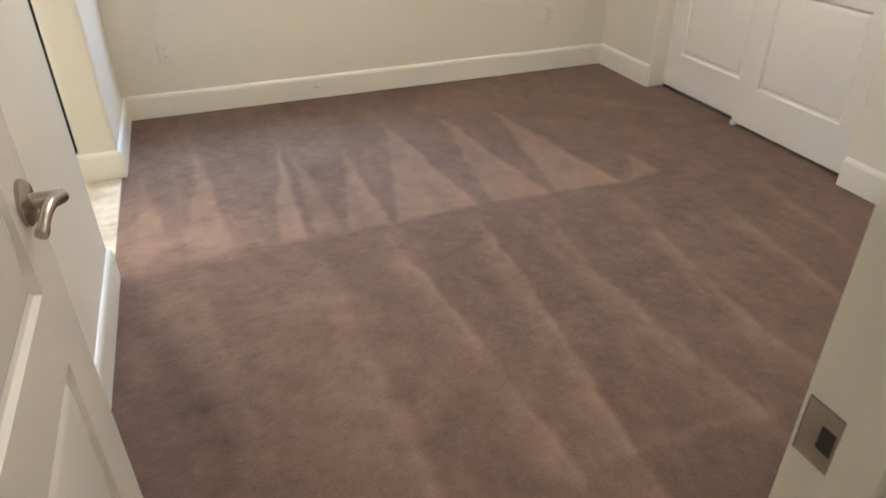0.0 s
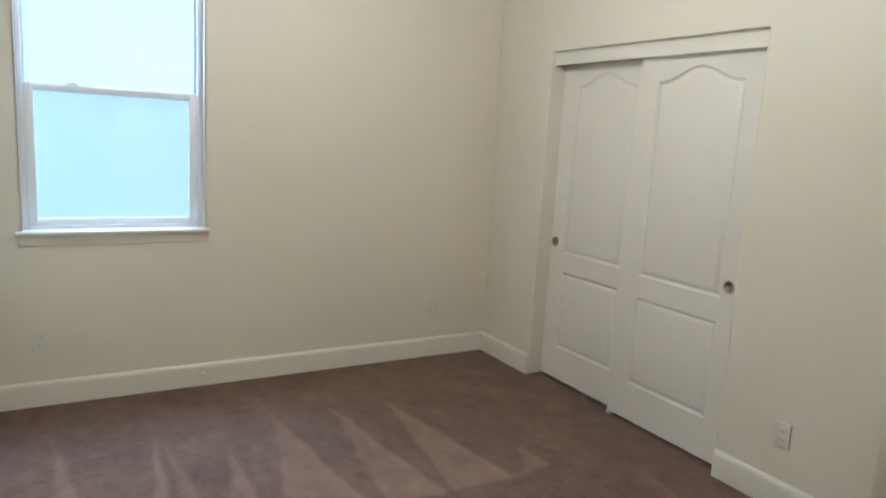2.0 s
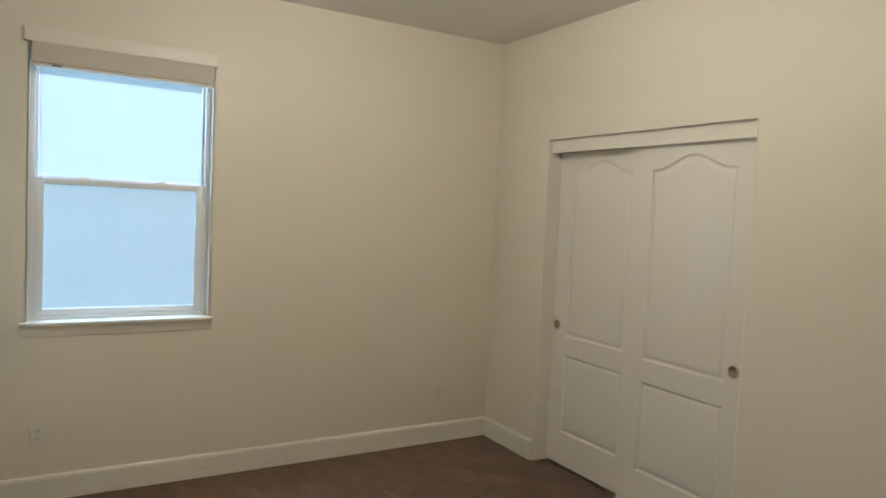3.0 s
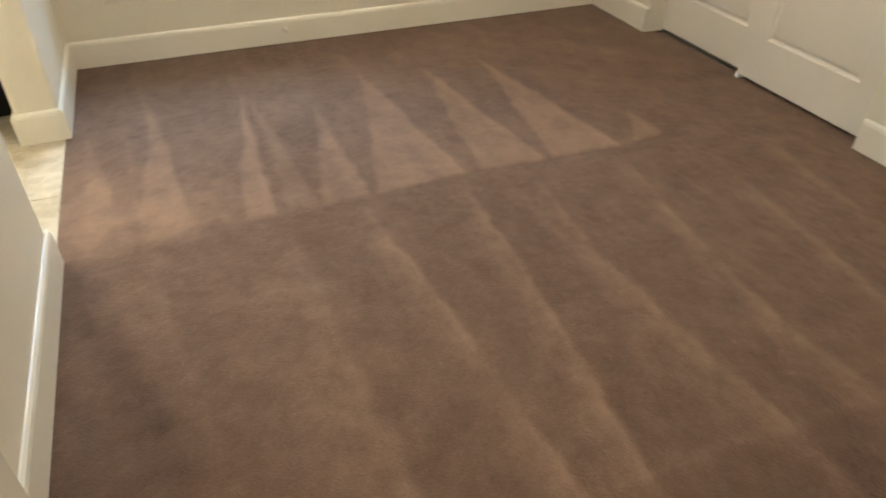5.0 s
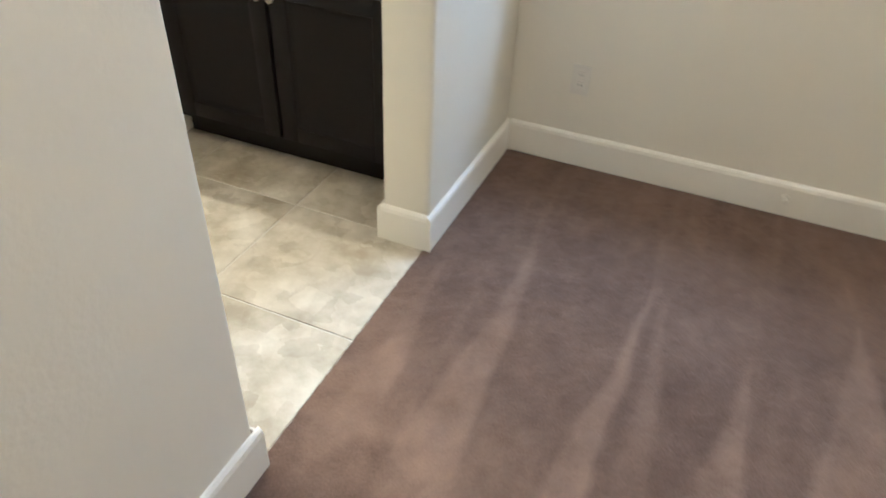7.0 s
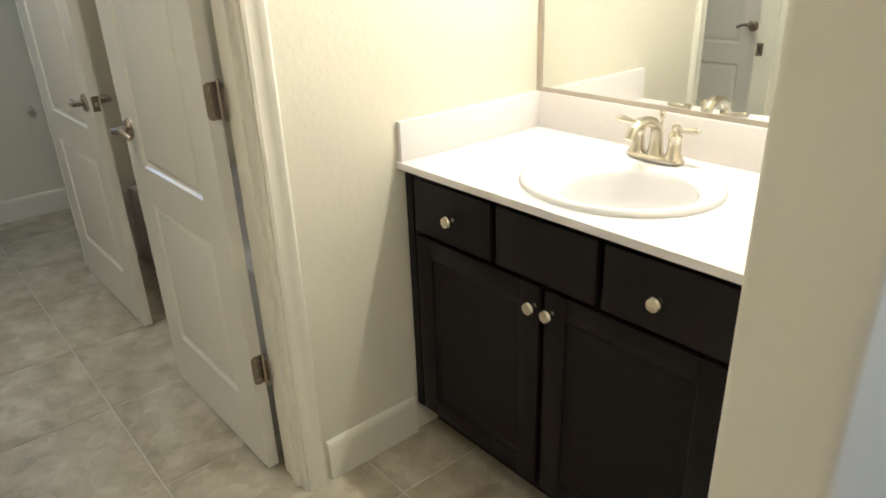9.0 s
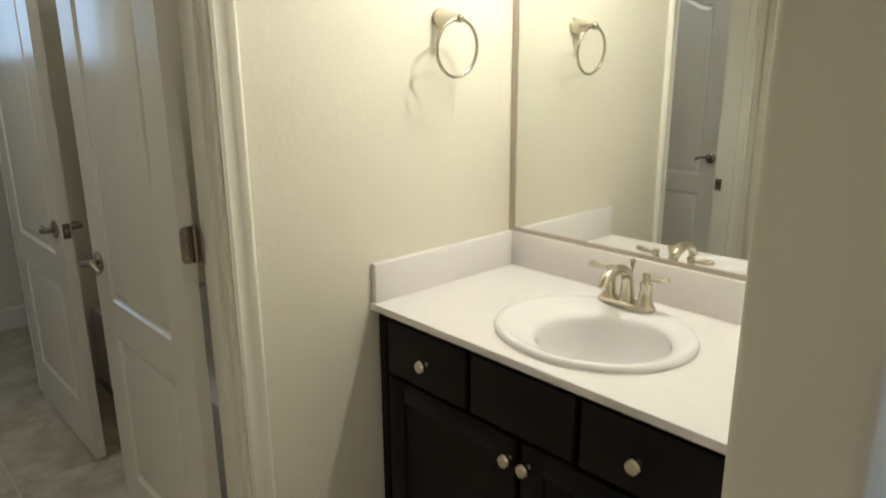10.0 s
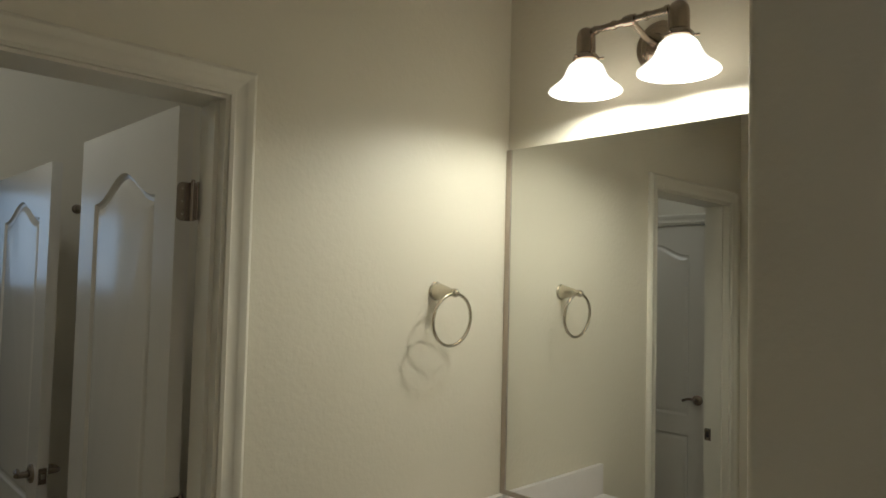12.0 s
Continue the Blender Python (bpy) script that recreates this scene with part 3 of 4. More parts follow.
def hinge(parent, x, y, z, s):
    """Butt hinge at the leaf's edge: knuckle, a leaf on the door's edge and one on the jamb. s: the way across the door's edge."""
    h = part("hinge", tube(((x, y, z - 0.045), (x, y, z + 0.045)), 0.0065, 12), BRONZE, parent, "satin nickel butt hinge")
    for k in (-0.027, -0.009, 0.009, 0.027):
        part("knuckle_ring", lathe(((0.0066, -0.001), (0.0072, 0), (0.0066, 0.001)), 12, m=Matrix.Translation((x, y, z + k))), BRONZE, h)
    bm = box(bmesh.new(), -0.003, min(y, y + s * 0.034), z - 0.045, 0.0005, max(y, y + s * 0.034), z + 0.045)
    es = [e for e in bm.edges if abs(e.verts[0].co.x - e.verts[1].co.x) > 0.001 and abs(e.verts[0].co.y - y) > 0.01]
    bmesh.ops.bevel(bm, geom=es, offset=0.013, segments=4, affect="EDGES", profile=0.5)
    part("door_leaf", bm, BRONZE, h)
    bm = box(bmesh.new(), x - 0.030, y - 0.0015, z - 0.044, x, y + 0.0015, z + 0.044, bevel=0.0008, segments=1)
    part("jamb_leaf", bm, BRONZE, h)
    for k in (-0.03, 0.0, 0.03):
        part("screw", lathe(((0, 0.0012), (0.003, 0.0008), (0.0036, 0)), 10, m=Matrix.Translation((-0.003, y + s * 0.020, z + k)) @ Matrix.Rotation(radians(-90), 4, "Y")), NICKEL, h)
    part("pin_tip", lathe(((0, 0.053), (0.004, 0.051), (0.005, 0.045)), 10, m=Matrix.Translation((x, y, z))), BRONZE, h)
    return h


def hinged_door(name, label, m, w, h=2.03, handles=((1, -1), (-1, -1)), plate=True, hinges=(0.33, 1.075, 1.80), mat=None, hinge_y=-1):
    """A passage door, hinged at its own x 0, standing on z 0.012."""
    t = 0.035
    door = thing(name, label, "door", m)
    leaf = door_leaf(door, w, h, t, panels_for(w), mat)
    for s, way in handles:
        lever(door, w - 0.062, 0.925, s * t / 2, s, way)
    if plate:
        p = part("latch_plate", box(bmesh.new(), w - 0.0005, -0.013, 0.897, w + 0.0015, 0.013, 0.953, bevel=0.0006, segments=1), BRONZE, door, "satin nickel latch plate")
        part("latch_bolt", box(bmesh.new(), w, -0.007, 0.915, w + 0.010, 0.007, 0.935, bevel=0.003), NICKEL, p)
    for z in hinges:
        hinge(door, -0.010, hinge_y * t / 2, z, -hinge_y)
    return door


def strike(name, x, y, z, axis, s):
    """Strike plate let into a jamb, with its hole and screws. axis: the way its face points."""
    st = thing(name, "satin nickel strike plate on the door jamb", "strike plate", pose(x, y, z))
    if axis == "x":
        part("plate", box(bmesh.new(), 0, -0.022, -0.030, s * 0.002, 0.023, 0.030, bevel=0.0007, segments=1), BRONZE, st)
        part("bolt_hole", box(bmesh.new(), s * 0.0021, -0.010, -0.012, s * 0.0026, 0.004, 0.012), DARK, st)
        for zz in (-0.022, 0.022):
            part("screw", lathe(((0, 0.001), (0.003, 0.0006), (0.0035, 0)), 10, m=Matrix.Translation((s * 0.002, 0, zz)) @ Matrix.Rotation(radians(90 * s), 4, "Y")), BRONZE, st)
    else:
        part("plate", box(bmesh.new(), -0.016, 0, -0.029, 0.016, s * 0.002, 0.029, bevel=0.0007, segments=1), BRONZE, st)
        part("bolt_hole", box(bmesh.new(), -0.008, s * 0.0021, -0.013, 0.006, s * 0.0028, 0.013), DARK, st)
        for zz in (-0.022, 0.022):
            part("screw", lathe(((0, 0.001), (0.003, 0.0006), (0.0035, 0)), 10, m=Matrix.Translation((0, s * 0.002, zz)) @ Matrix.Rotation(radians(-90 * s), 4, "X")), NICKEL, st)
    return st


hinged_door("door_entrance", "cream moulded entrance door standing open against the wall", pose(EN_X0 + 0.034, YS + 0.012, 0.012, 0, 0, 90.2), 0.720, handles=((-1, -1),), hinges=(0.25, 1.05, 1.80), hinge_y=1)
strike("strike_plate", EN_X1 - 0.014, YS - 0.024, 0.925, "x", -1)
hinged_door("door_vanity", "cream two-panel door standing open beside the bathtub", pose(XT - 0.148, -0.976, 0.012, 0, 0, 180.5), 0.690, h=2.036, handles=((1, -1), (-1, -1)), hinges=(0.34, 1.090, 1.813))
strike("strike_plate", XT - 0.100, DOOR_Y0 + 0.014, 0.935, "y", 1)
hinged_door("door_toilet", "cream two-panel door standing open into the bathroom", pose(-3.285, -0.965, 0.012, 0, 0, 0.6), 0.780, handles=((1, -1), (-1, -1)), hinge_y=1)
hinged_door("door_hall", "closed cream two-panel door in the bathroom", pose(HD_X0 + 0.015, -2.56, 0.012, 0, 0, 0), HD_X1 - HD_X0 - 0.03, handles=((1, -1),), plate=False)


def sliding_door(label, x, y0, y1, knob_y):
    w = abs(y1 - y0)
    door = thing("closet_door", label, "closet door", pose(x, y0, 0.014, 0, 0, -90), group="closet sliding doors")
    door_leaf(door, w, 1.966, 0.035, panels_for(w))
    kx = y0 - knob_y
    at = Matrix.Translation((kx, -0.0175, 0.878)) @ Matrix.Rotation(radians(90), 4, "X")
    pull = part("finger_pull", lathe(((0.024, 0.0050), (0.027, 0.0056), (0.030, 0.0046), (0.031, 0.002), (0.031, 0)), 32, m=at), NICKEL, door, "round satin nickel finger pull")
    part("cup", lathe(((0, 0.0004), (0.006, 0.0006), (0.012, 0.0014), (0.018, 0.0028), (0.022, 0.0042), (0.024, 0.0050)), 32, m=at), BRONZE, pull, "shallow dished cup")
    return door


sliding_door("cream two-panel sliding closet door, rear track", 3.135, CL_Y1 - 0.010, -1.310, -0.610)
sliding_door("cream two-panel sliding closet door, front track", 3.090, -1.244, CL_Y0 + 0.006, -1.938)

bm = boxes((XR + 0.026, CL_Y0, 1.976, XR + 0.044, CL_Y1, CL_Z), bevel=0.002)
setting("closet_header_trim", bm, TRIM, "cream fascia board above the closet doors", "trim")
bm = boxes((XR + 0.046, CL_Y0 + 0.005, 1.984, XR + 0.118, CL_Y1 - 0.009, CL_Z))
setting("closet_track", bm, NICKEL, "metal sliding door track", "door track")
bm = boxes((XR - 0.002, CL_Y1 - 0.008, 0, XR + 0.121, CL_Y1 + 0.001, CL_Z), (XR - 0.002, CL_Y0 - 0.001, 0, XR + 0.121, CL_Y0 + 0.004, CL_Z))
setting("closet_jamb", bm, TRIM, "cream painted closet jamb", "door jamb")


guide = thing("floor_guide", "small white plastic guide under the sliding closet doors", "door guide", pose(XR + 0.075, -1.262, 0.0))
part("foot", box(bmesh.new(), -0.030, -0.016, 0.0, 0.058, 0.016, 0.006, bevel=0.002), VINYL, guide)
part("fin", box(bmesh.new(), -0.030, -0.014, 0.006, -0.024, 0.014, 0.024, bevel=0.002), VINYL, guide)


# ---- window ----
def window():
    x0, x1, z0, z1 = WIN
    w = tagged(new("window_1"), "white vinyl single-hung window", "window", "", "structure")
    bm = boxes((x0, 0.060, z0, x0 + 0.030, 0.130, z1), (x1 - 0.030, 0.060, z0, x1, 0.130, z1), (x0 + 0.030, 0.060, z0, x1 - 0.030, 0.130, z0 + 0.022), (x0 + 0.030, 0.060, z1 - 0.035, x1 - 0.030, 0.130, z1), bevel=0.003)
    part("window_frame", bm, VINYL, w, "white vinyl outer frame")
    lo0, lo1, zb, zm = x0 + 0.030, x1 - 0.030, z0 + 0.022, 1.658
    bm = boxes((lo0, 0.068, zb, lo0 + 0.042, 0.094, zm), (lo1 - 0.042, 0.068, zb, lo1, 0.094, zm), (lo0 + 0.042, 0.068, zb, lo1 - 0.042, 0.094, zb + 0.034), (lo0 + 0.042, 0.066, zm - 0.034, lo1 - 0.042, 0.094, zm), bevel=0.003)
    sash = part("lower_sash", bm, VINYL, w, "white vinyl sliding sash")
    g = part("pane", boxes((lo0 + 0.038, 0.080, zb + 0.03, lo1 - 0.038, 0.084, zm - 0.03)), GLASS, sash, "clear glass")
    g.visible_shadow = False
    bm = boxes((lo0, 0.100, zm - 0.02, lo0 + 0.014, 0.124, z1 - 0.035), (lo1 - 0.014, 0.100, zm - 0.02, lo1, 0.124, z1 - 0.035), (lo0 + 0.014, 0.100, zm - 0.025, lo1 - 0.014, 0.124, zm + 0.012), bevel=0.003)
    up = part("upper_sash", bm, VINYL, w, "white vinyl fixed sash")
    g = part("pane", boxes((lo0 + 0.012, 0.110, zm, lo1 - 0.012, 0.114, z1 - 0.03)), GLASS, up, "clear glass")
    g.visible_shadow = False
    sc = part("insect_screen", boxes((lo0 + 0.03, 0.1265, zb, lo1 - 0.03, 0.1275, zm - 0.026)), SCREEN, w, "fine grey insect screen", smooth=None)
    sc.visible_shadow = False
    for lx in (x0 + 0.25, x1 - 0.25):
        lock = part("sash_lock", box(bmesh.new(), lx - 0.032, 0.072, zm, lx + 0.032, 0.096, zm + 0.008, bevel=0.003), VINYL, w, "white sash lock")
        part("lock_tab", box(bmesh.new(), lx - 0.02, 0.068, zm + 0.008, lx + 0.022, 0.084, zm + 0.016, bevel=0.003), VINYL, lock)
    bm = boxes((x0 - 0.004, 0, z0 - 0.004, x0 + 0.004, 0.060, z1), (x1 - 0.004, 0, z0 - 0.004, x1 + 0.004, 0.060, z1))
    part("jamb_liner", bm, TRIM, w)
    bm = box(bmesh.new(), x0 - 0.030, -0.036, z0 - 0.018, x1 + 0.020, 0.066, z0 + 0.002, bevel=0.006, segments=3)
    part("window_sill", bm, TRIM, w, "cream painted stool with a rounded nose")
    bm = bmesh.new()
    profile_run(bm, ((0, 0), (0.007, 0), (0.012, 0.008), (0.012, 0.040), (0.018, 0.050), (0.018, 0.056), (0, 0.056)), (x0 - 0.015, 0, z0 - 0.074), (x1 + 0.015, 0, z0 - 0.074), (0, -1))
    part("apron", bm, TRIM, w, "moulded cream apron")
    part("head_trim", box(bmesh.new(), x0 - 0.022, -0.024, z1 - 0.008, x1 + 0.012, 0.0, z1 + 0.064, bevel=0.003), TRIM, w, "flat cream head board")
    return w


window()

w2 = tagged(new("window_2"), "small high white vinyl window", "window", "", "structure")
y0, y1, z0, z1 = W2
bm = boxes((-4.52, y0, z0, -4.46, y0 + 0.04, z1), (-4.52, y1 - 0.04, z0, -4.46, y1, z1), (-4.52, y0 + 0.04, z0, -4.46, y1 - 0.04, z0 + 0.04), (-4.52, y0 + 0.04, z1 - 0.04, -4.46, y1 - 0.04, z1), bevel=0.003)
part("window_frame", bm, VINYL, w2)
pane = part("pane", boxes((-4.492, y0 + 0.038, z0 + 0.038, -4.488, y1 - 0.038, z1 - 0.038)), GLASS, w2, "clear glass")
pane.visible_shadow = False

blind = thing("window_blind", "beige cellular blind drawn fully up under the window head", "blind", pose(0.6445, 0.010, 2.203))
part("valance", box(bmesh.new(), -0.430, -0.030, 0.016, 0.430, -0.012, 0.117, bevel=0.003), BLIND, blind)
for k in range(8):
    part("pleat", box(bmesh.new(), -0.425, -0.011, 0.014 + k * 0.012, 0.425, 0.030, 0.024 + k * 0.012, bevel=0.003, segments=1), BLIND, blind)
part("bottom_rail", box(bmesh.new(), -0.430, -0.031, 0.0, 0.430, 0.028, 0.013, bevel=0.004), PLASTIC, blind)
part("cord", tube(((-0.385, -0.026, 0.02), (-0.386, -0.024, -0.25), (-0.384, -0.024, -0.60)), 0.0015, 6), PLASTIC, blind, "thin white pull cord")
part("rail_label", box(bmesh.new(), -0.345, -0.0325, 0.003, -0.30, -0.0305, 0.009), DARK, blind)


# ---- outlets and small wall fittings ----
def outlet(label, m):
    o = thing("wall_outlet", label, "outlet", m, group="wall outlets")
    plate = part("cover_plate", box(bmesh.new(), -0.035, -0.006, -0.057, 0.035, 0, 0.057, bevel=0.004, segments=3), PLASTIC, o)
    for z in (-0.0195, 0.0195):
        f = part("receptacle", box(bmesh.new(), -0.0165, -0.0085, z - 0.014, 0.0165, -0.0055, z + 0.014, bevel=0.003), PLASTIC, plate)
        for x, hgt in ((-0.0064, 0.0045), (0.0064, 0.0036)):
            bm = boxes((x - 0.0012, -0.0088, z + 0.002 - hgt, x + 0.0012, -0.0084, z + 0.002 + hgt))
            part("slot", bm, DARK, plate)
    part("screw", lathe(((0, 0.001), (0.003, 0.0005), (0.0035, 0)), 10, m=Matrix.Translation((0, -0.006, 0)) @ Matrix.Rotation(radians(90), 4, "X")), PLASTIC, o)
    return o


first = outlet("cream duplex outlet low on the painted wall", pose(0.263, 0, 0.349))
copy_thing(first, pose(2.605, 0, 0.349))
copy_thing(first, pose(XR, -2.335, 0.335, 0, 0, -90))
copy_thing(first, pose(0, -2.452, 0.368, 0, 0, 90))

jack = thing("cable_knob", "small cream cable stub on the baseboard", "cable outlet", pose(1.066, -0.014, 0.074))
part("rose", lathe(((0, 0), (0.014, 0), (0.014, 0.003), (0.010, 0.006), (0.006, 0.007), (0.006, 0.022), (0.0095, 0.024), (0.0095, 0.034), (0, 0.036)), 20, m=Matrix.Rotation(radians(90), 4, "X")), PLASTIC, jack)

stopper = thing("door_stop", "small white door bumper on the wall", "door stop", pose(-4.40, -0.875, 0.640))
part("bumper", lathe(((0, 0), (0.022, 0), (0.022, 0.008), (0.012, 0.012), (0.012, 0.040), (0.016, 0.044), (0.014, 0.054), (0, 0.056)), 20, m=Matrix.Rotation(radians(90), 4, "Y")), PLASTIC, stopper)


# ---- ceiling lamps, all out of view; the bathroom's and the hall's are added ----
def unseen_ceiling_lamp(x, y, label):
    c = thing("ceiling_light", label, "ceiling lamp", pose(x, y, CEIL), group="ceiling lamps")
    part("canopy", lathe(((0, 0), (0.17, 0), (0.17, -0.018), (0.16, -0.022), (0, -0.022)), 36), NICKEL, c, "satin nickel rim")
    s = part("dome", lathe(((0.155, -0.022), (0.150, -0.05), (0.12, -0.085), (0.07, -0.105), (0, -0.112)), 36), DOME, c, "frosted glass dome")
    s.visible_shadow = False
    return c


unseen_ceiling_lamp(1.5, -1.75, "unseen flush ceiling lamp with a frosted glass dome")
unseen_ceiling_lamp(-2.3, -1.5, "unseen flush ceiling lamp with a frosted glass dome")
unseen_ceiling_lamp(0.8, -4.6, "unseen flush ceiling lamp with a frosted glass dome")


# ---- vanity ----
def vanity():
    x0, x1, yf, top = XT + 0.006, -WT - 0.006, -0.535, 0.874
    v = thing("vanity_cabinet", "espresso-stained wooden vanity cabinet with nickel knobs", "vanity", pose(0, 0, 0))
    for a, b in ((x0, x0 + 0.016), (x1 - 0.016, x1)):
        part("side_panel", boxes((a, yf, 0.105, b, -0.012, top)), ESPRESSO, v)
    part("face_frame", boxes((x0 + 0.016, yf, 0.105, x1 - 0.016, yf + 0.018, top)), ESPRESSO, v)
    part("back_panel", boxes((x0 + 0.016, -0.022, 0.105, x1 - 0.016, -0.012, top)), ESPRESSO, v)
    part("bottom_panel", boxes((x0 + 0.016, yf + 0.018, 0.105, x1 - 0.016, -0.022, 0.121)), ESPRESSO, v)
    part("toe_kick", boxes((x0, yf + 0.075, 0.0, x1, -0.012, 0.104)), ESPRESSO, v)
    part("left_stile", box(bmesh.new(), x0, yf - 0.004, 0.105, x0 + 0.030, yf, top, bevel=0.001, segments=1), ESPRESSO, v)

    def knob(x, z, parent):
        part("knob", lathe(((0, 0), (0.008, 0), (0.006, 0.005), (0.0055, 0.014), (0.0155, 0.017), (0.0165, 0.021), (0.014, 0.026), (0, 0.028)), 24,
             m=Matrix.Translation((x, yf - 0.020, z)) @ Matrix.Rotation(radians(90), 4, "X")), NICKEL, parent, "round satin nickel knob")

    for a, b, has in ((-1.157, -0.868, True), (-0.850, -0.556, False), (-0.539, -0.245, True)):
        d = part("drawer_front", box(bmesh.new(), a, yf - 0.020, 0.713, b, yf, 0.862, bevel=0.003), ESPRESSO, v)
        if has:
            knob((a + b) / 2 + (0.006 if a < -1 else -0.014), 0.783, d)
    for a, b, kx in ((-1.157, -0.709, -0.724), (-0.691, -0.245, -0.671)):
        z0, z1, y = 0.128, 0.700, yf - 0.020
        bm = bmesh.new()
        rings = []
        for inset, depth in ((0.0, 0.004), (0.006, 0.010), (0.010, 0.012), (0.02, 0.012)):
            xa, xb, za, zb = a + 0.062 + inset, b - 0.062 - inset, z0 + 0.055 + inset, z1 - 0.055 - inset
            rings.append([bm.verts.new((px, y + depth, pz)) for px, pz in ((xa, za), (xb, za), (xb, zb), (xa, zb))])
        for r, s in zip(rings, rings[1:]):
            for i in range(4):
                bm.faces.new((r[i], r[(i + 1) % 4], s[(i + 1) % 4], s[i]))
        bm.faces.new(rings[-1])
        d = part("cabinet_door", bm, ESPRESSO, v)
        for row in ((a, z0, a + 0.062, z1), (b - 0.062, z0, b, z1)):
            part("stile", box(bmesh.new(), row[0], y, row[1], row[2], yf, row[3], bevel=0.002), ESPRESSO, d)
        for row in ((a + 0.062, z0, b - 0.062, z0 + 0.055), (a + 0.062, z1 - 0.055, b - 0.062, z1)):
            part("rail", box(bmesh.new(), row[0], y, row[1], row[2], yf, row[3], bevel=0.002), ESPRESSO, d)
        knob(kx, 0.649, d)
    return v


vanity()

SINK = (-0.690, -0.306, 0.243, 0.218)


def ellipse(a, b, n=64, cx=0.0, cy=0.0):
    return [(cx + a * math.cos(2 * math.pi * i / n), cy + b * math.sin(2 * math.pi * i / n)) for i in range(n)]


def worktop():
    c = thing("worktop", "white solid-surface vanity top with upstands", "worktop", pose(0, 0, 0))
    x0, x1, y0, y1, z0, z1 = XT + 0.001, -WT - 0.001, -0.562, -0.001, 0.876, 0.895
    bm = bmesh.new()
    inner = ellipse(SINK[2] - 0.03, SINK[3] - 0.03, 64, SINK[0], SINK[1])
    loops = {}
    for z in (z0, z1):
        edges = []
        for key, lp in (("o", [(x0, y0), (x1, y0), (x1, y1), (x0, y1)]), ("i", inner)):
            vs = [bm.verts.new((x, y, z)) for x, y in lp]
            edges += [bm.edges.new((vs[i], vs[(i + 1) % len(vs)])) for i in range(len(vs))]
            loops[key, z] = vs
        bmesh.ops.triangle_fill(bm, use_beauty=True, edges=edges, normal=(0, 0, 1))
    for key in ("o", "i"):
        a, b = loops[key, z0], loops[key, z1]
        for i in range(len(a)):
            bm.faces.new((a[i], a[(i + 1) % len(a)], b[(i + 1) % len(a)], b[i]))
    part("slab", bm, COUNTER, c, smooth=None)
    part("backsplash", box(bmesh.new(), x0 + 0.018, -0.019, z1, x1, -0.001, 1.003, bevel=0.002), COUNTER, c)
    part("side_splash", box(bmesh.new(), x0, -0.556, z1, x0 + 0.018, -0.001, 1.003, bevel=0.002), COUNTER, c)
    return c


worktop()


def sink():
    cx, cy, a, b = SINK
    s = thing("sink", "white oval drop-in ceramic sink", "sink", pose(cx, cy, 0.895))
    bm = bmesh.new()
    rings = []
    # rows: scale of the outline, height, shift to the front
    rows = ((1.0, 0.0, 0), (1.005, 0.006, 0), (0.99, 0.013, 0), (0.955, 0.016, 0), (0.90, 0.014, -0.004), (0.85, 0.010, -0.010))
    n = 64
    for k, z, sh in rows:
        rings.append([(a * k * math.cos(t), b * k * math.sin(t) + sh, z) for t in (2 * math.pi * i / n for i in range(n))])
    # gentle shoulder, then the steep bowl set off to one end: half length, half width, shift along, shift across, height
    bowl = ((0.188, 0.158, 0.010, -0.020, 0.006), (0.170, 0.150, 0.026, -0.020, 0.001), (0.162, 0.145, 0.034, -0.019, -0.004), (0.157, 0.141, 0.037, -0.018, -0.013),
            (0.153, 0.137, 0.038, -0.018, -0.030), (0.148, 0.131, 0.037, -0.019, -0.065), (0.136, 0.119, 0.034, -0.022, -0.098), (0.112, 0.096, 0.026, -0.028, -0.124), (0.078, 0.066, 0.015, -0.034, -0.139),
            (0.040, 0.036, 0.006, -0.037, -0.1445), (0.018, 0.018, 0.000, -0.038, -0.146))
    for ra, rb, sx, sy, z in bowl:
        rings.append([(ra * math.cos(t) + sx, rb * math.sin(t) + sy, z) for t in (2 * math.pi * i / n for i in range(n))])
    vr = [[bm.verts.new(p) for p in r] for r in rings]
    for p, q in zip(vr, vr[1:]):
        for i in range(n):
            bm.faces.new((p[i], p[(i + 1) % n], q[(i + 1) % n], q[i]))
    bm.faces.new(vr[-1])
    basin = part("basin", bm, CERAMIC, s, smooth=60)
    part("drain", lathe(((0, 0.003), (0.014, 0.003), (0.020, 0.002), (0.022, 0)), 24, m=Matrix.Translation((0, -0.038, -0.146))), NICKEL, s, "round nickel drain")
    part("overflow", lathe(((0, 0.0005), (0.008, 0.0005), (0.010, 0)), 16, m=Matrix.Translation((-0.02, -0.1440, -0.025)) @ Matrix.Rotation(radians(-75), 4, "X")), DARK, s)
    return s


sink()


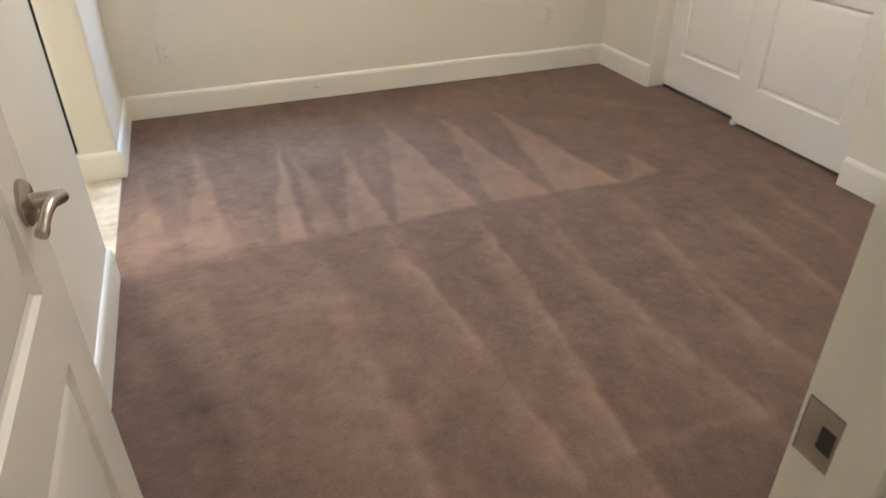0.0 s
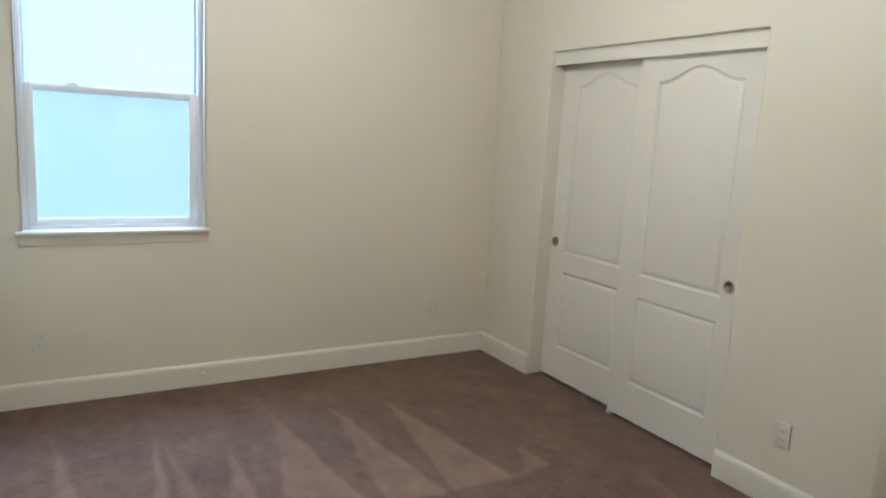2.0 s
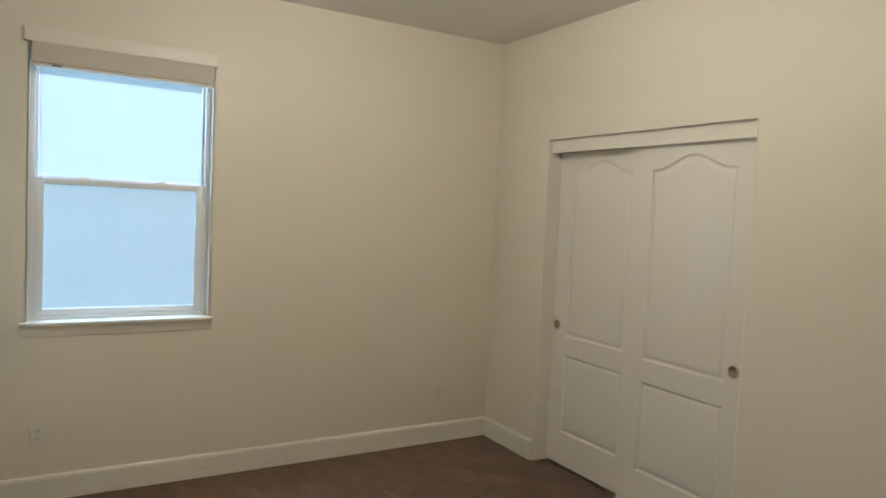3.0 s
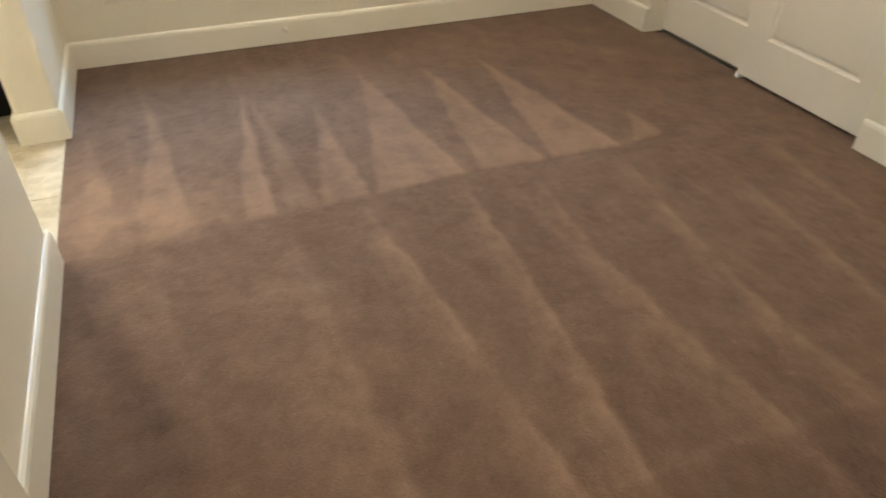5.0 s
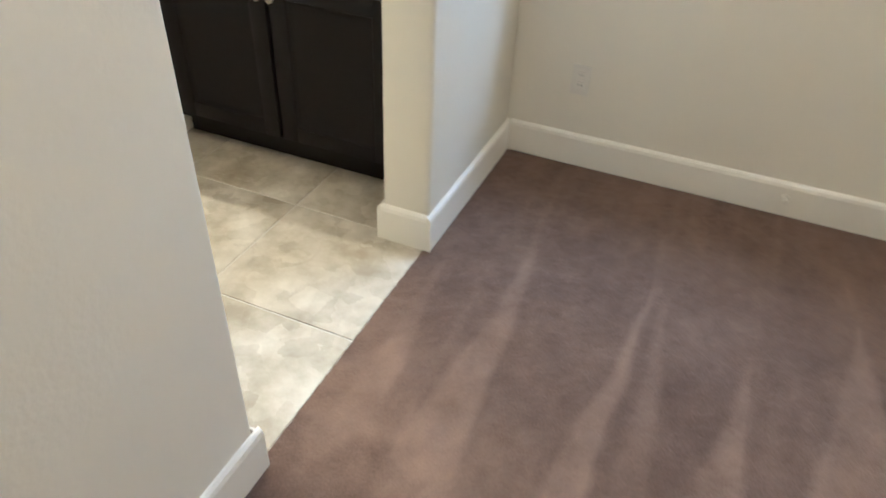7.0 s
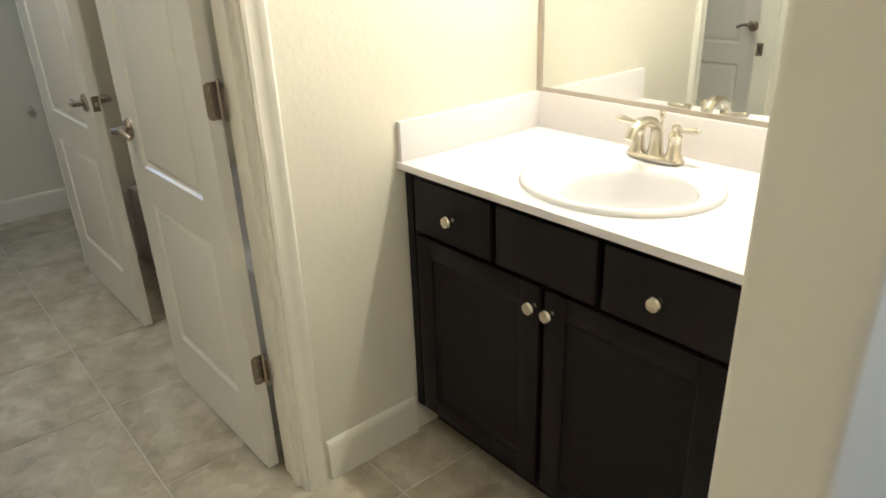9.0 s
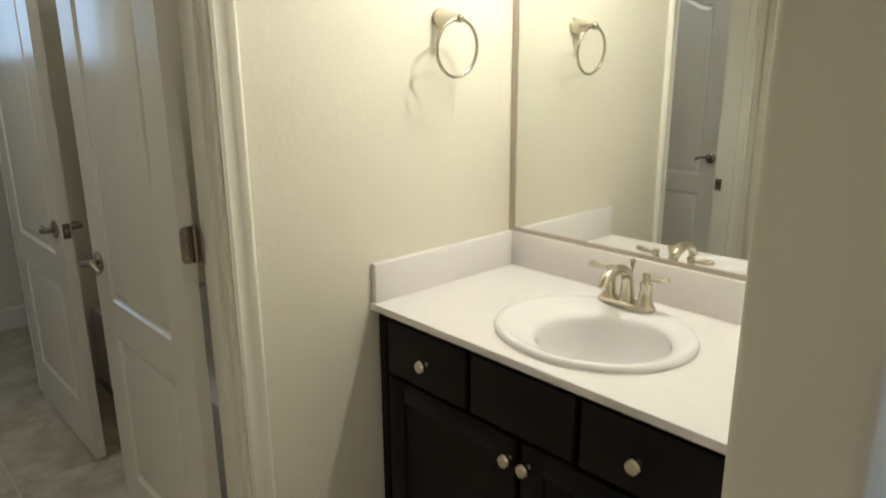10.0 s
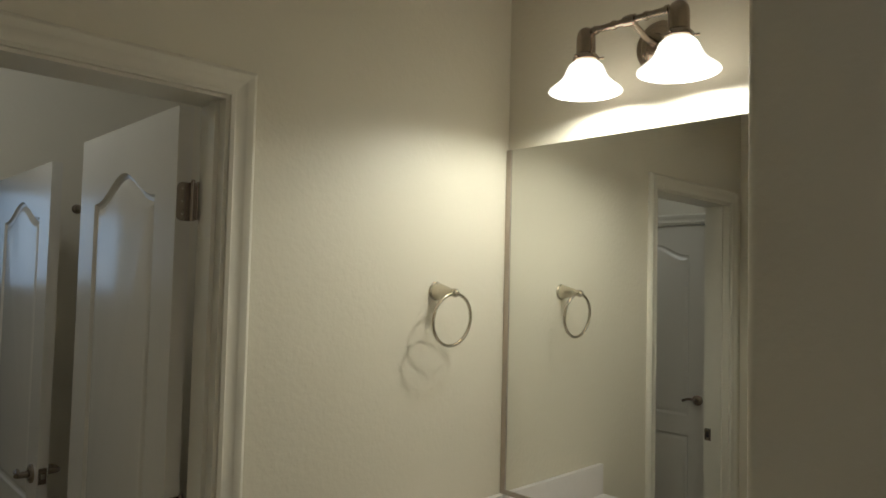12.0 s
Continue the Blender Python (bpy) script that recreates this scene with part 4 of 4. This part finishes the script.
def faucet():
    f = thing("faucet", "satin nickel two-handle bathroom faucet with an arched spout", "faucet", pose(-0.718, -0.120, 0.9105))
    bm = bmesh.new()
    lp = []
    n = 40
    for i in range(n):
        t = 2 * math.pi * i / n
        c, s = math.cos(t), math.sin(t)
        lp.append((math.copysign(abs(c) ** 0.6, c), math.copysign(abs(s) ** 0.8, s)))
    rows = ((0.080, 0.027, 0), (0.080, 0.027, 0.005), (0.076, 0.024, 0.010), (0.066, 0.017, 0.013))
    vr = [[bm.verts.new((x * a, y * b, z)) for x, y in lp] for a, b, z in rows]
    for p, q in zip(vr, vr[1:]):
        for i in range(n):
            bm.faces.new((p[i], p[(i + 1) % n], q[(i + 1) % n], q[i]))
    bm.faces.new(vr[0][::-1])
    bm.faces.new(vr[-1])
    part("base_plate", bm, NICKEL, f)
    pts, rad = [], []
    for i in range(20):
        u = i / 19
        ang = math.pi * 0.86 * u
        pts.append((0, -0.058 + 0.058 * math.cos(ang), 0.056 + 0.046 * math.sin(ang) ** 0.85))
        rad.append(0.0155 - 0.0035 * u)
    pts = [(0, 0.0, 0.010), (0, 0.001, 0.03)] + pts + [(0, -0.117, 0.068)]
    part("spout", tube(pts, [0.022, 0.018] + rad + [0.0125], 18), NICKEL, f, "arched spout")
    rod = part("lift_rod", tube(((0, 0.018, 0.010), (0, 0.018, 0.098)), 0.0028, 10), NICKEL, f)
    part("rod_knob", lathe(((0, 0.105), (0.006, 0.103), (0.008, 0.097), (0.005, 0.090), (0.006, 0.083), (0, 0.082)), 16, m=Matrix.Translation((0, 0.018, 0.014))), NICKEL, rod)
    for s in (-1, 1):
        h = part("valve", lathe(((0.0225, 0.008), (0.0225, 0.014), (0.018, 0.020), (0.0155, 0.045), (0.0145, 0.058), (0.0165, 0.062), (0.0165, 0.067), (0.010, 0.074), (0.008, 0.080), (0.011, 0.087), (0.009, 0.093), (0, 0.095)), 24, m=Matrix.Translation((s * 0.052, 0, 0))), NICKEL, f, "tapered handle body")
        pts = [(s * (0.056 + 0.062 * u), -0.010 * u * 0.4, 0.081 + 0.006 * u) for u in (0, 0.15, 0.35, 0.6, 0.8, 0.93, 1.0)]
        part("lever", tube(pts, [0.0045, 0.005, 0.0065, 0.0085, 0.0088, 0.0065, 0.002], 14), NICKEL, h)
    return f


faucet()

mirror = thing("wall_mirror", "large frameless wall mirror in a thin metal channel", "mirror", pose(0, 0, 0))
part("mirror_glass", boxes((XT + 0.020, -0.0085, 1.012, -0.175, -0.0025, 2.070)), MIRROR, mirror, smooth=None)
part("edge_channel", boxes((XT + 0.002, -0.012, 1.0035, -0.170, -0.002, 1.0165), (XT + 0.002, -0.012, 1.0165, XT + 0.0205, -0.002, 2.070)), CHANNEL, mirror, "thin satin metal channel", smooth=None)


def towel_ring():
    r = thing("towel_ring", "satin nickel towel ring on the wall", "towel ring", pose(XT, -0.304, 1.625))
    to_x = Matrix.Rotation(radians(90), 4, "Y")
    part("mount", lathe(((0, 0), (0.0265, 0), (0.0270, 0.004), (0.0235, 0.007), (0.0245, 0.010), (0.0200, 0.026), (0.0145, 0.048), (0.0100, 0.062), (0.0085, 0.070), (0, 0.072)), 28, m=to_x), NICKEL, r)
    part("finial", lathe(((0, -0.013), (0.008, -0.010), (0.0125, -0.003), (0.0125, 0.003), (0.008, 0.010), (0, 0.013)), 20, m=Matrix.Translation((0.078, 0, -0.003)) @ to_x), NICKEL, r)
    pts = [(0.070 + 0.006 * math.cos(t), 0.072 * math.sin(t), -0.077 + 0.072 * math.cos(t)) for t in (2 * math.pi * i / 56 for i in range(56))]
    part("ring", tube(pts, 0.0048, 12, closed=True), NICKEL, r)
    return r


towel_ring()


def vanity_light():
    cx, z = -0.702, 2.288
    f = thing("vanity_light", "two-arm satin nickel wall lamp with frosted bell shades", "wall lamp", pose(cx, 0, z))
    to_room = Matrix.Rotation(radians(90), 4, "X")
    plate = part("wall_plate", lathe(((0, 0), (0.066, 0), (0.066, 0.006), (0.058, 0.012), (0.050, 0.013), (0.044, 0.020), (0.028, 0.024), (0.024, 0.032), (0, 0.034)), 40, m=to_room), BRONZE, f, "round stepped backplate")
    for s in (-1, 1):
        part("cap_screw", lathe(((0, 0.010), (0.004, 0.008), (0.005, 0)), 12, m=Matrix.Translation((s * 0.034, -0.018, -0.022)) @ to_room), BRONZE, plate)
    part("arm", tube(((0, -0.030, 0), (0, -0.075, 0.004), (0, -0.12, 0.018), (0, -0.15, 0.026)), [0.010, 0.008, 0.008, 0.009]), BRONZE, f)
    bar = part("cross_bar", tube(((-0.129, -0.15, 0.026), (0.129, -0.15, 0.026)), 0.0085, 16), BRONZE, f)
    for x in (-0.10, -0.045, 0.045, 0.10):
        part("collar", lathe(((0.0085, -0.006), (0.0115, -0.004), (0.0115, 0.004), (0.0085, 0.006)), 18, m=Matrix.Translation((x, -0.15, 0.026)) @ Matrix.Rotation(radians(90), 4, "Y")), BRONZE, bar)
    part("hub", lathe(((0, -0.018), (0.013, -0.016), (0.015, 0), (0.013, 0.016), (0, 0.018)), 20, m=Matrix.Translation((0, -0.15, 0.026)) @ Matrix.Rotation(radians(90), 4, "Y")), BRONZE, bar)
    for s in (-1, 1):
        at = Matrix.Translation((s * 0.129, -0.15, 0))
        holder = part("shade_holder", lathe(((0, 0.040), (0.010, 0.038), (0.017, 0.033), (0.022, 0.025), (0.0245, 0.015), (0.025, 0.004), (0.025, -0.030), (0.029, -0.034), (0.034, -0.040), (0.034, -0.048), (0.028, -0.054), (0, -0.050)), 28, m=at), BRONZE, f, "stepped satin nickel holder")
        for k in range(3):
            t = 2 * math.pi * k / 3 + 0.5
            part("thumb_screw", tube(((s * 0.129 + 0.032 * math.cos(t), -0.15 + 0.032 * math.sin(t), -0.044), (s * 0.129 + 0.046 * math.cos(t), -0.15 + 0.046 * math.sin(t), -0.044)), [0.002, 0.0035], 8), BRONZE, holder)
        outer = [(0.028, -0.050), (0.036, -0.055), (0.044, -0.063), (0.050, -0.076), (0.055, -0.088), (0.062, -0.099), (0.073, -0.110), (0.085, -0.119), (0.094, -0.127), (0.095, -0.131)]
        inner = [(r - 0.004, zz) for r, zz in outer[::-1]]
        part("shade", lathe(outer + inner, 40, m=at), SHADE, f, "frosted white bell-shaped glass shade")
        b = part("bulb", lathe(((0, -0.112), (0.012, -0.109), (0.019, -0.099), (0.021, -0.088), (0.017, -0.075), (0.012, -0.064), (0.012, -0.052)), 20, m=at), BULB, f, "lit frosted bulb")
        b.visible_shadow = False
    return f


vanity_light()


# ---- bathtub and shower rod beyond the open doors ----
def bathtub():
    t = thing("bathtub", "white alcove bathtub along the bathroom wall", "bathtub", pose(0, 0, 0))
    x0, x1, y0, y1, h = -3.295, -1.765, -0.72, -0.005, 0.38
    bm = bmesh.new()
    rows = ((0, 0.0), (0, h - 0.02), (0.006, h - 0.004), (0.02, h), (0.075, h), (0.09, h - 0.02), (0.12, 0.18), (0.16, 0.12), (0.24, 0.09))
    vr = []
    for inset, z in rows:
        lp = []
        for cx, cy, a0 in ((x1, y1, 0), (x0, y1, 90), (x0, y0, 180), (x1, y0, 270)):
            r = 0.01 if inset < 0.05 else 0.10
            for k in range(6):
                a = radians(a0 + 18 * k)
                sx, sy = (-1 if cx == x1 else 1), (-1 if cy == y1 else 1)
                lp.append((cx + sx * (inset + r) + r * math.cos(a), cy + sy * (inset + r) + r * math.sin(a), z))
        vr.append([bm.verts.new(p) for p in lp])
    n = len(vr[0])
    for p, q in zip(vr, vr[1:]):
        for i in range(n):
            bm.faces.new((p[i], p[(i + 1) % n], q[(i + 1) % n], q[i]))
    bm.faces.new(vr[-1])
    part("tub_shell", bm, CERAMIC, t)
    return t


bathtub()
setting("wall_tub_end", boxes((-1.76, -0.74, 0, XT - 0.12, 0, CEIL)), WALL, "plain cream wall at the end of the tub", "wall")
rod = thing("shower_rod", "satin nickel shower curtain rod between walls", "shower rod", pose(0, -0.67, 1.945))
part("bar", tube(((-3.298, 0, 0), (-1.762, 0, 0)), 0.010, 16), BRONZE, rod)
for x, s in ((-3.30, 1), (-1.76, -1)):
    part("flange", lathe(((0, 0), (0.022, 0), (0.022, 0.006), (0.015, 0.014), (0.011, 0.022)), 24, m=Matrix.Translation((x, 0, 0)) @ Matrix.Rotation(radians(90 * s), 4, "Y")), BRONZE, rod)

# ---- outside the window ----
setting("ground", boxes((-400, 0.16, -0.35, 400, 800, -0.25)), EARTH, "bare soil side yard", "ground")
setting("ground_behind", boxes((-400, -800, -0.35, 400, 0.16, -0.25)), EARTH, "bare soil behind the house", "ground")
nb = thing("neighbour_house", "pale stucco neighbouring house wall under an eave", "house", pose(0.5, 2.7, -0.25))
part("wall", boxes((-7, 0, 0, 7, 0.25, 3.00)), STUCCO, nb, "pale stucco wall")
part("soffit", boxes((-7.3, -0.07, 3.00, 7.3, 0.25, 3.04)), EAVE, nb)
part("fascia", boxes((-7.3, -0.10, 2.94, 7.3, -0.07, 3.10)), TRIM, nb)
bm = bmesh.new()
a = [bm.verts.new(p) for p in ((-7.3, -0.12, 3.10), (7.3, -0.12, 3.10), (7.3, 4.0, 4.94), (-7.3, 4.0, 4.94))]
b = [bm.verts.new((v.co.x, v.co.y, v.co.z + 0.05)) for v in a]
bm.faces.new(a[::-1])
bm.faces.new(b)
for i in range(4):
    bm.faces.new((a[i], a[(i + 1) % 4], b[(i + 1) % 4], b[i]))
part("roof", bm, SHINGLE, nb, "dark shingle roof")

# ---- floor tiles ----
floor = tagged(new("tile_floor"), "beige stone-look ceramic floor tiles with pale grout", "tile floor", "", "structure")
part("grout_bed", boxes((-4.40, -2.52, -0.03, -0.012, 0, -0.004)), GROUT, floor, "pale sanded grout", smooth=None)
TS, GAP = 0.502, 0.005
tile_meshes = {}
for ix in range(-10, 1):
    for iy in range(-6, 2):
        ax, ay = -0.525 + ix * TS, -0.747 + iy * TS
        qx0, qx1 = max(ax + GAP / 2, -4.40), (-0.013 if ix == 0 else ax + TS - GAP / 2)
        qy0, qy1 = max(ay + GAP / 2, -2.52), min(ay + TS - GAP / 2, 0.0)
        if qx1 - qx0 < 0.02 or qy1 - qy0 < 0.02:
            continue
        key = (round(qx1 - qx0, 3), round(qy1 - qy0, 3))
        if key not in tile_meshes:
            tb = box(bmesh.new(), -key[0] / 2, -key[1] / 2, -0.012, key[0] / 2, key[1] / 2, 0.0, bevel=0.0015, segments=1)
            me = bpy.data.meshes.new("tile")
            tb.to_mesh(me)
            tb.free()
            me.materials.append(TILE)
            tile_meshes[key] = me
        t = new("tile", tile_meshes[key])
        t.location = ((qx0 + qx1) / 2, (qy0 + qy1) / 2, -0.001)
        t.parent = floor
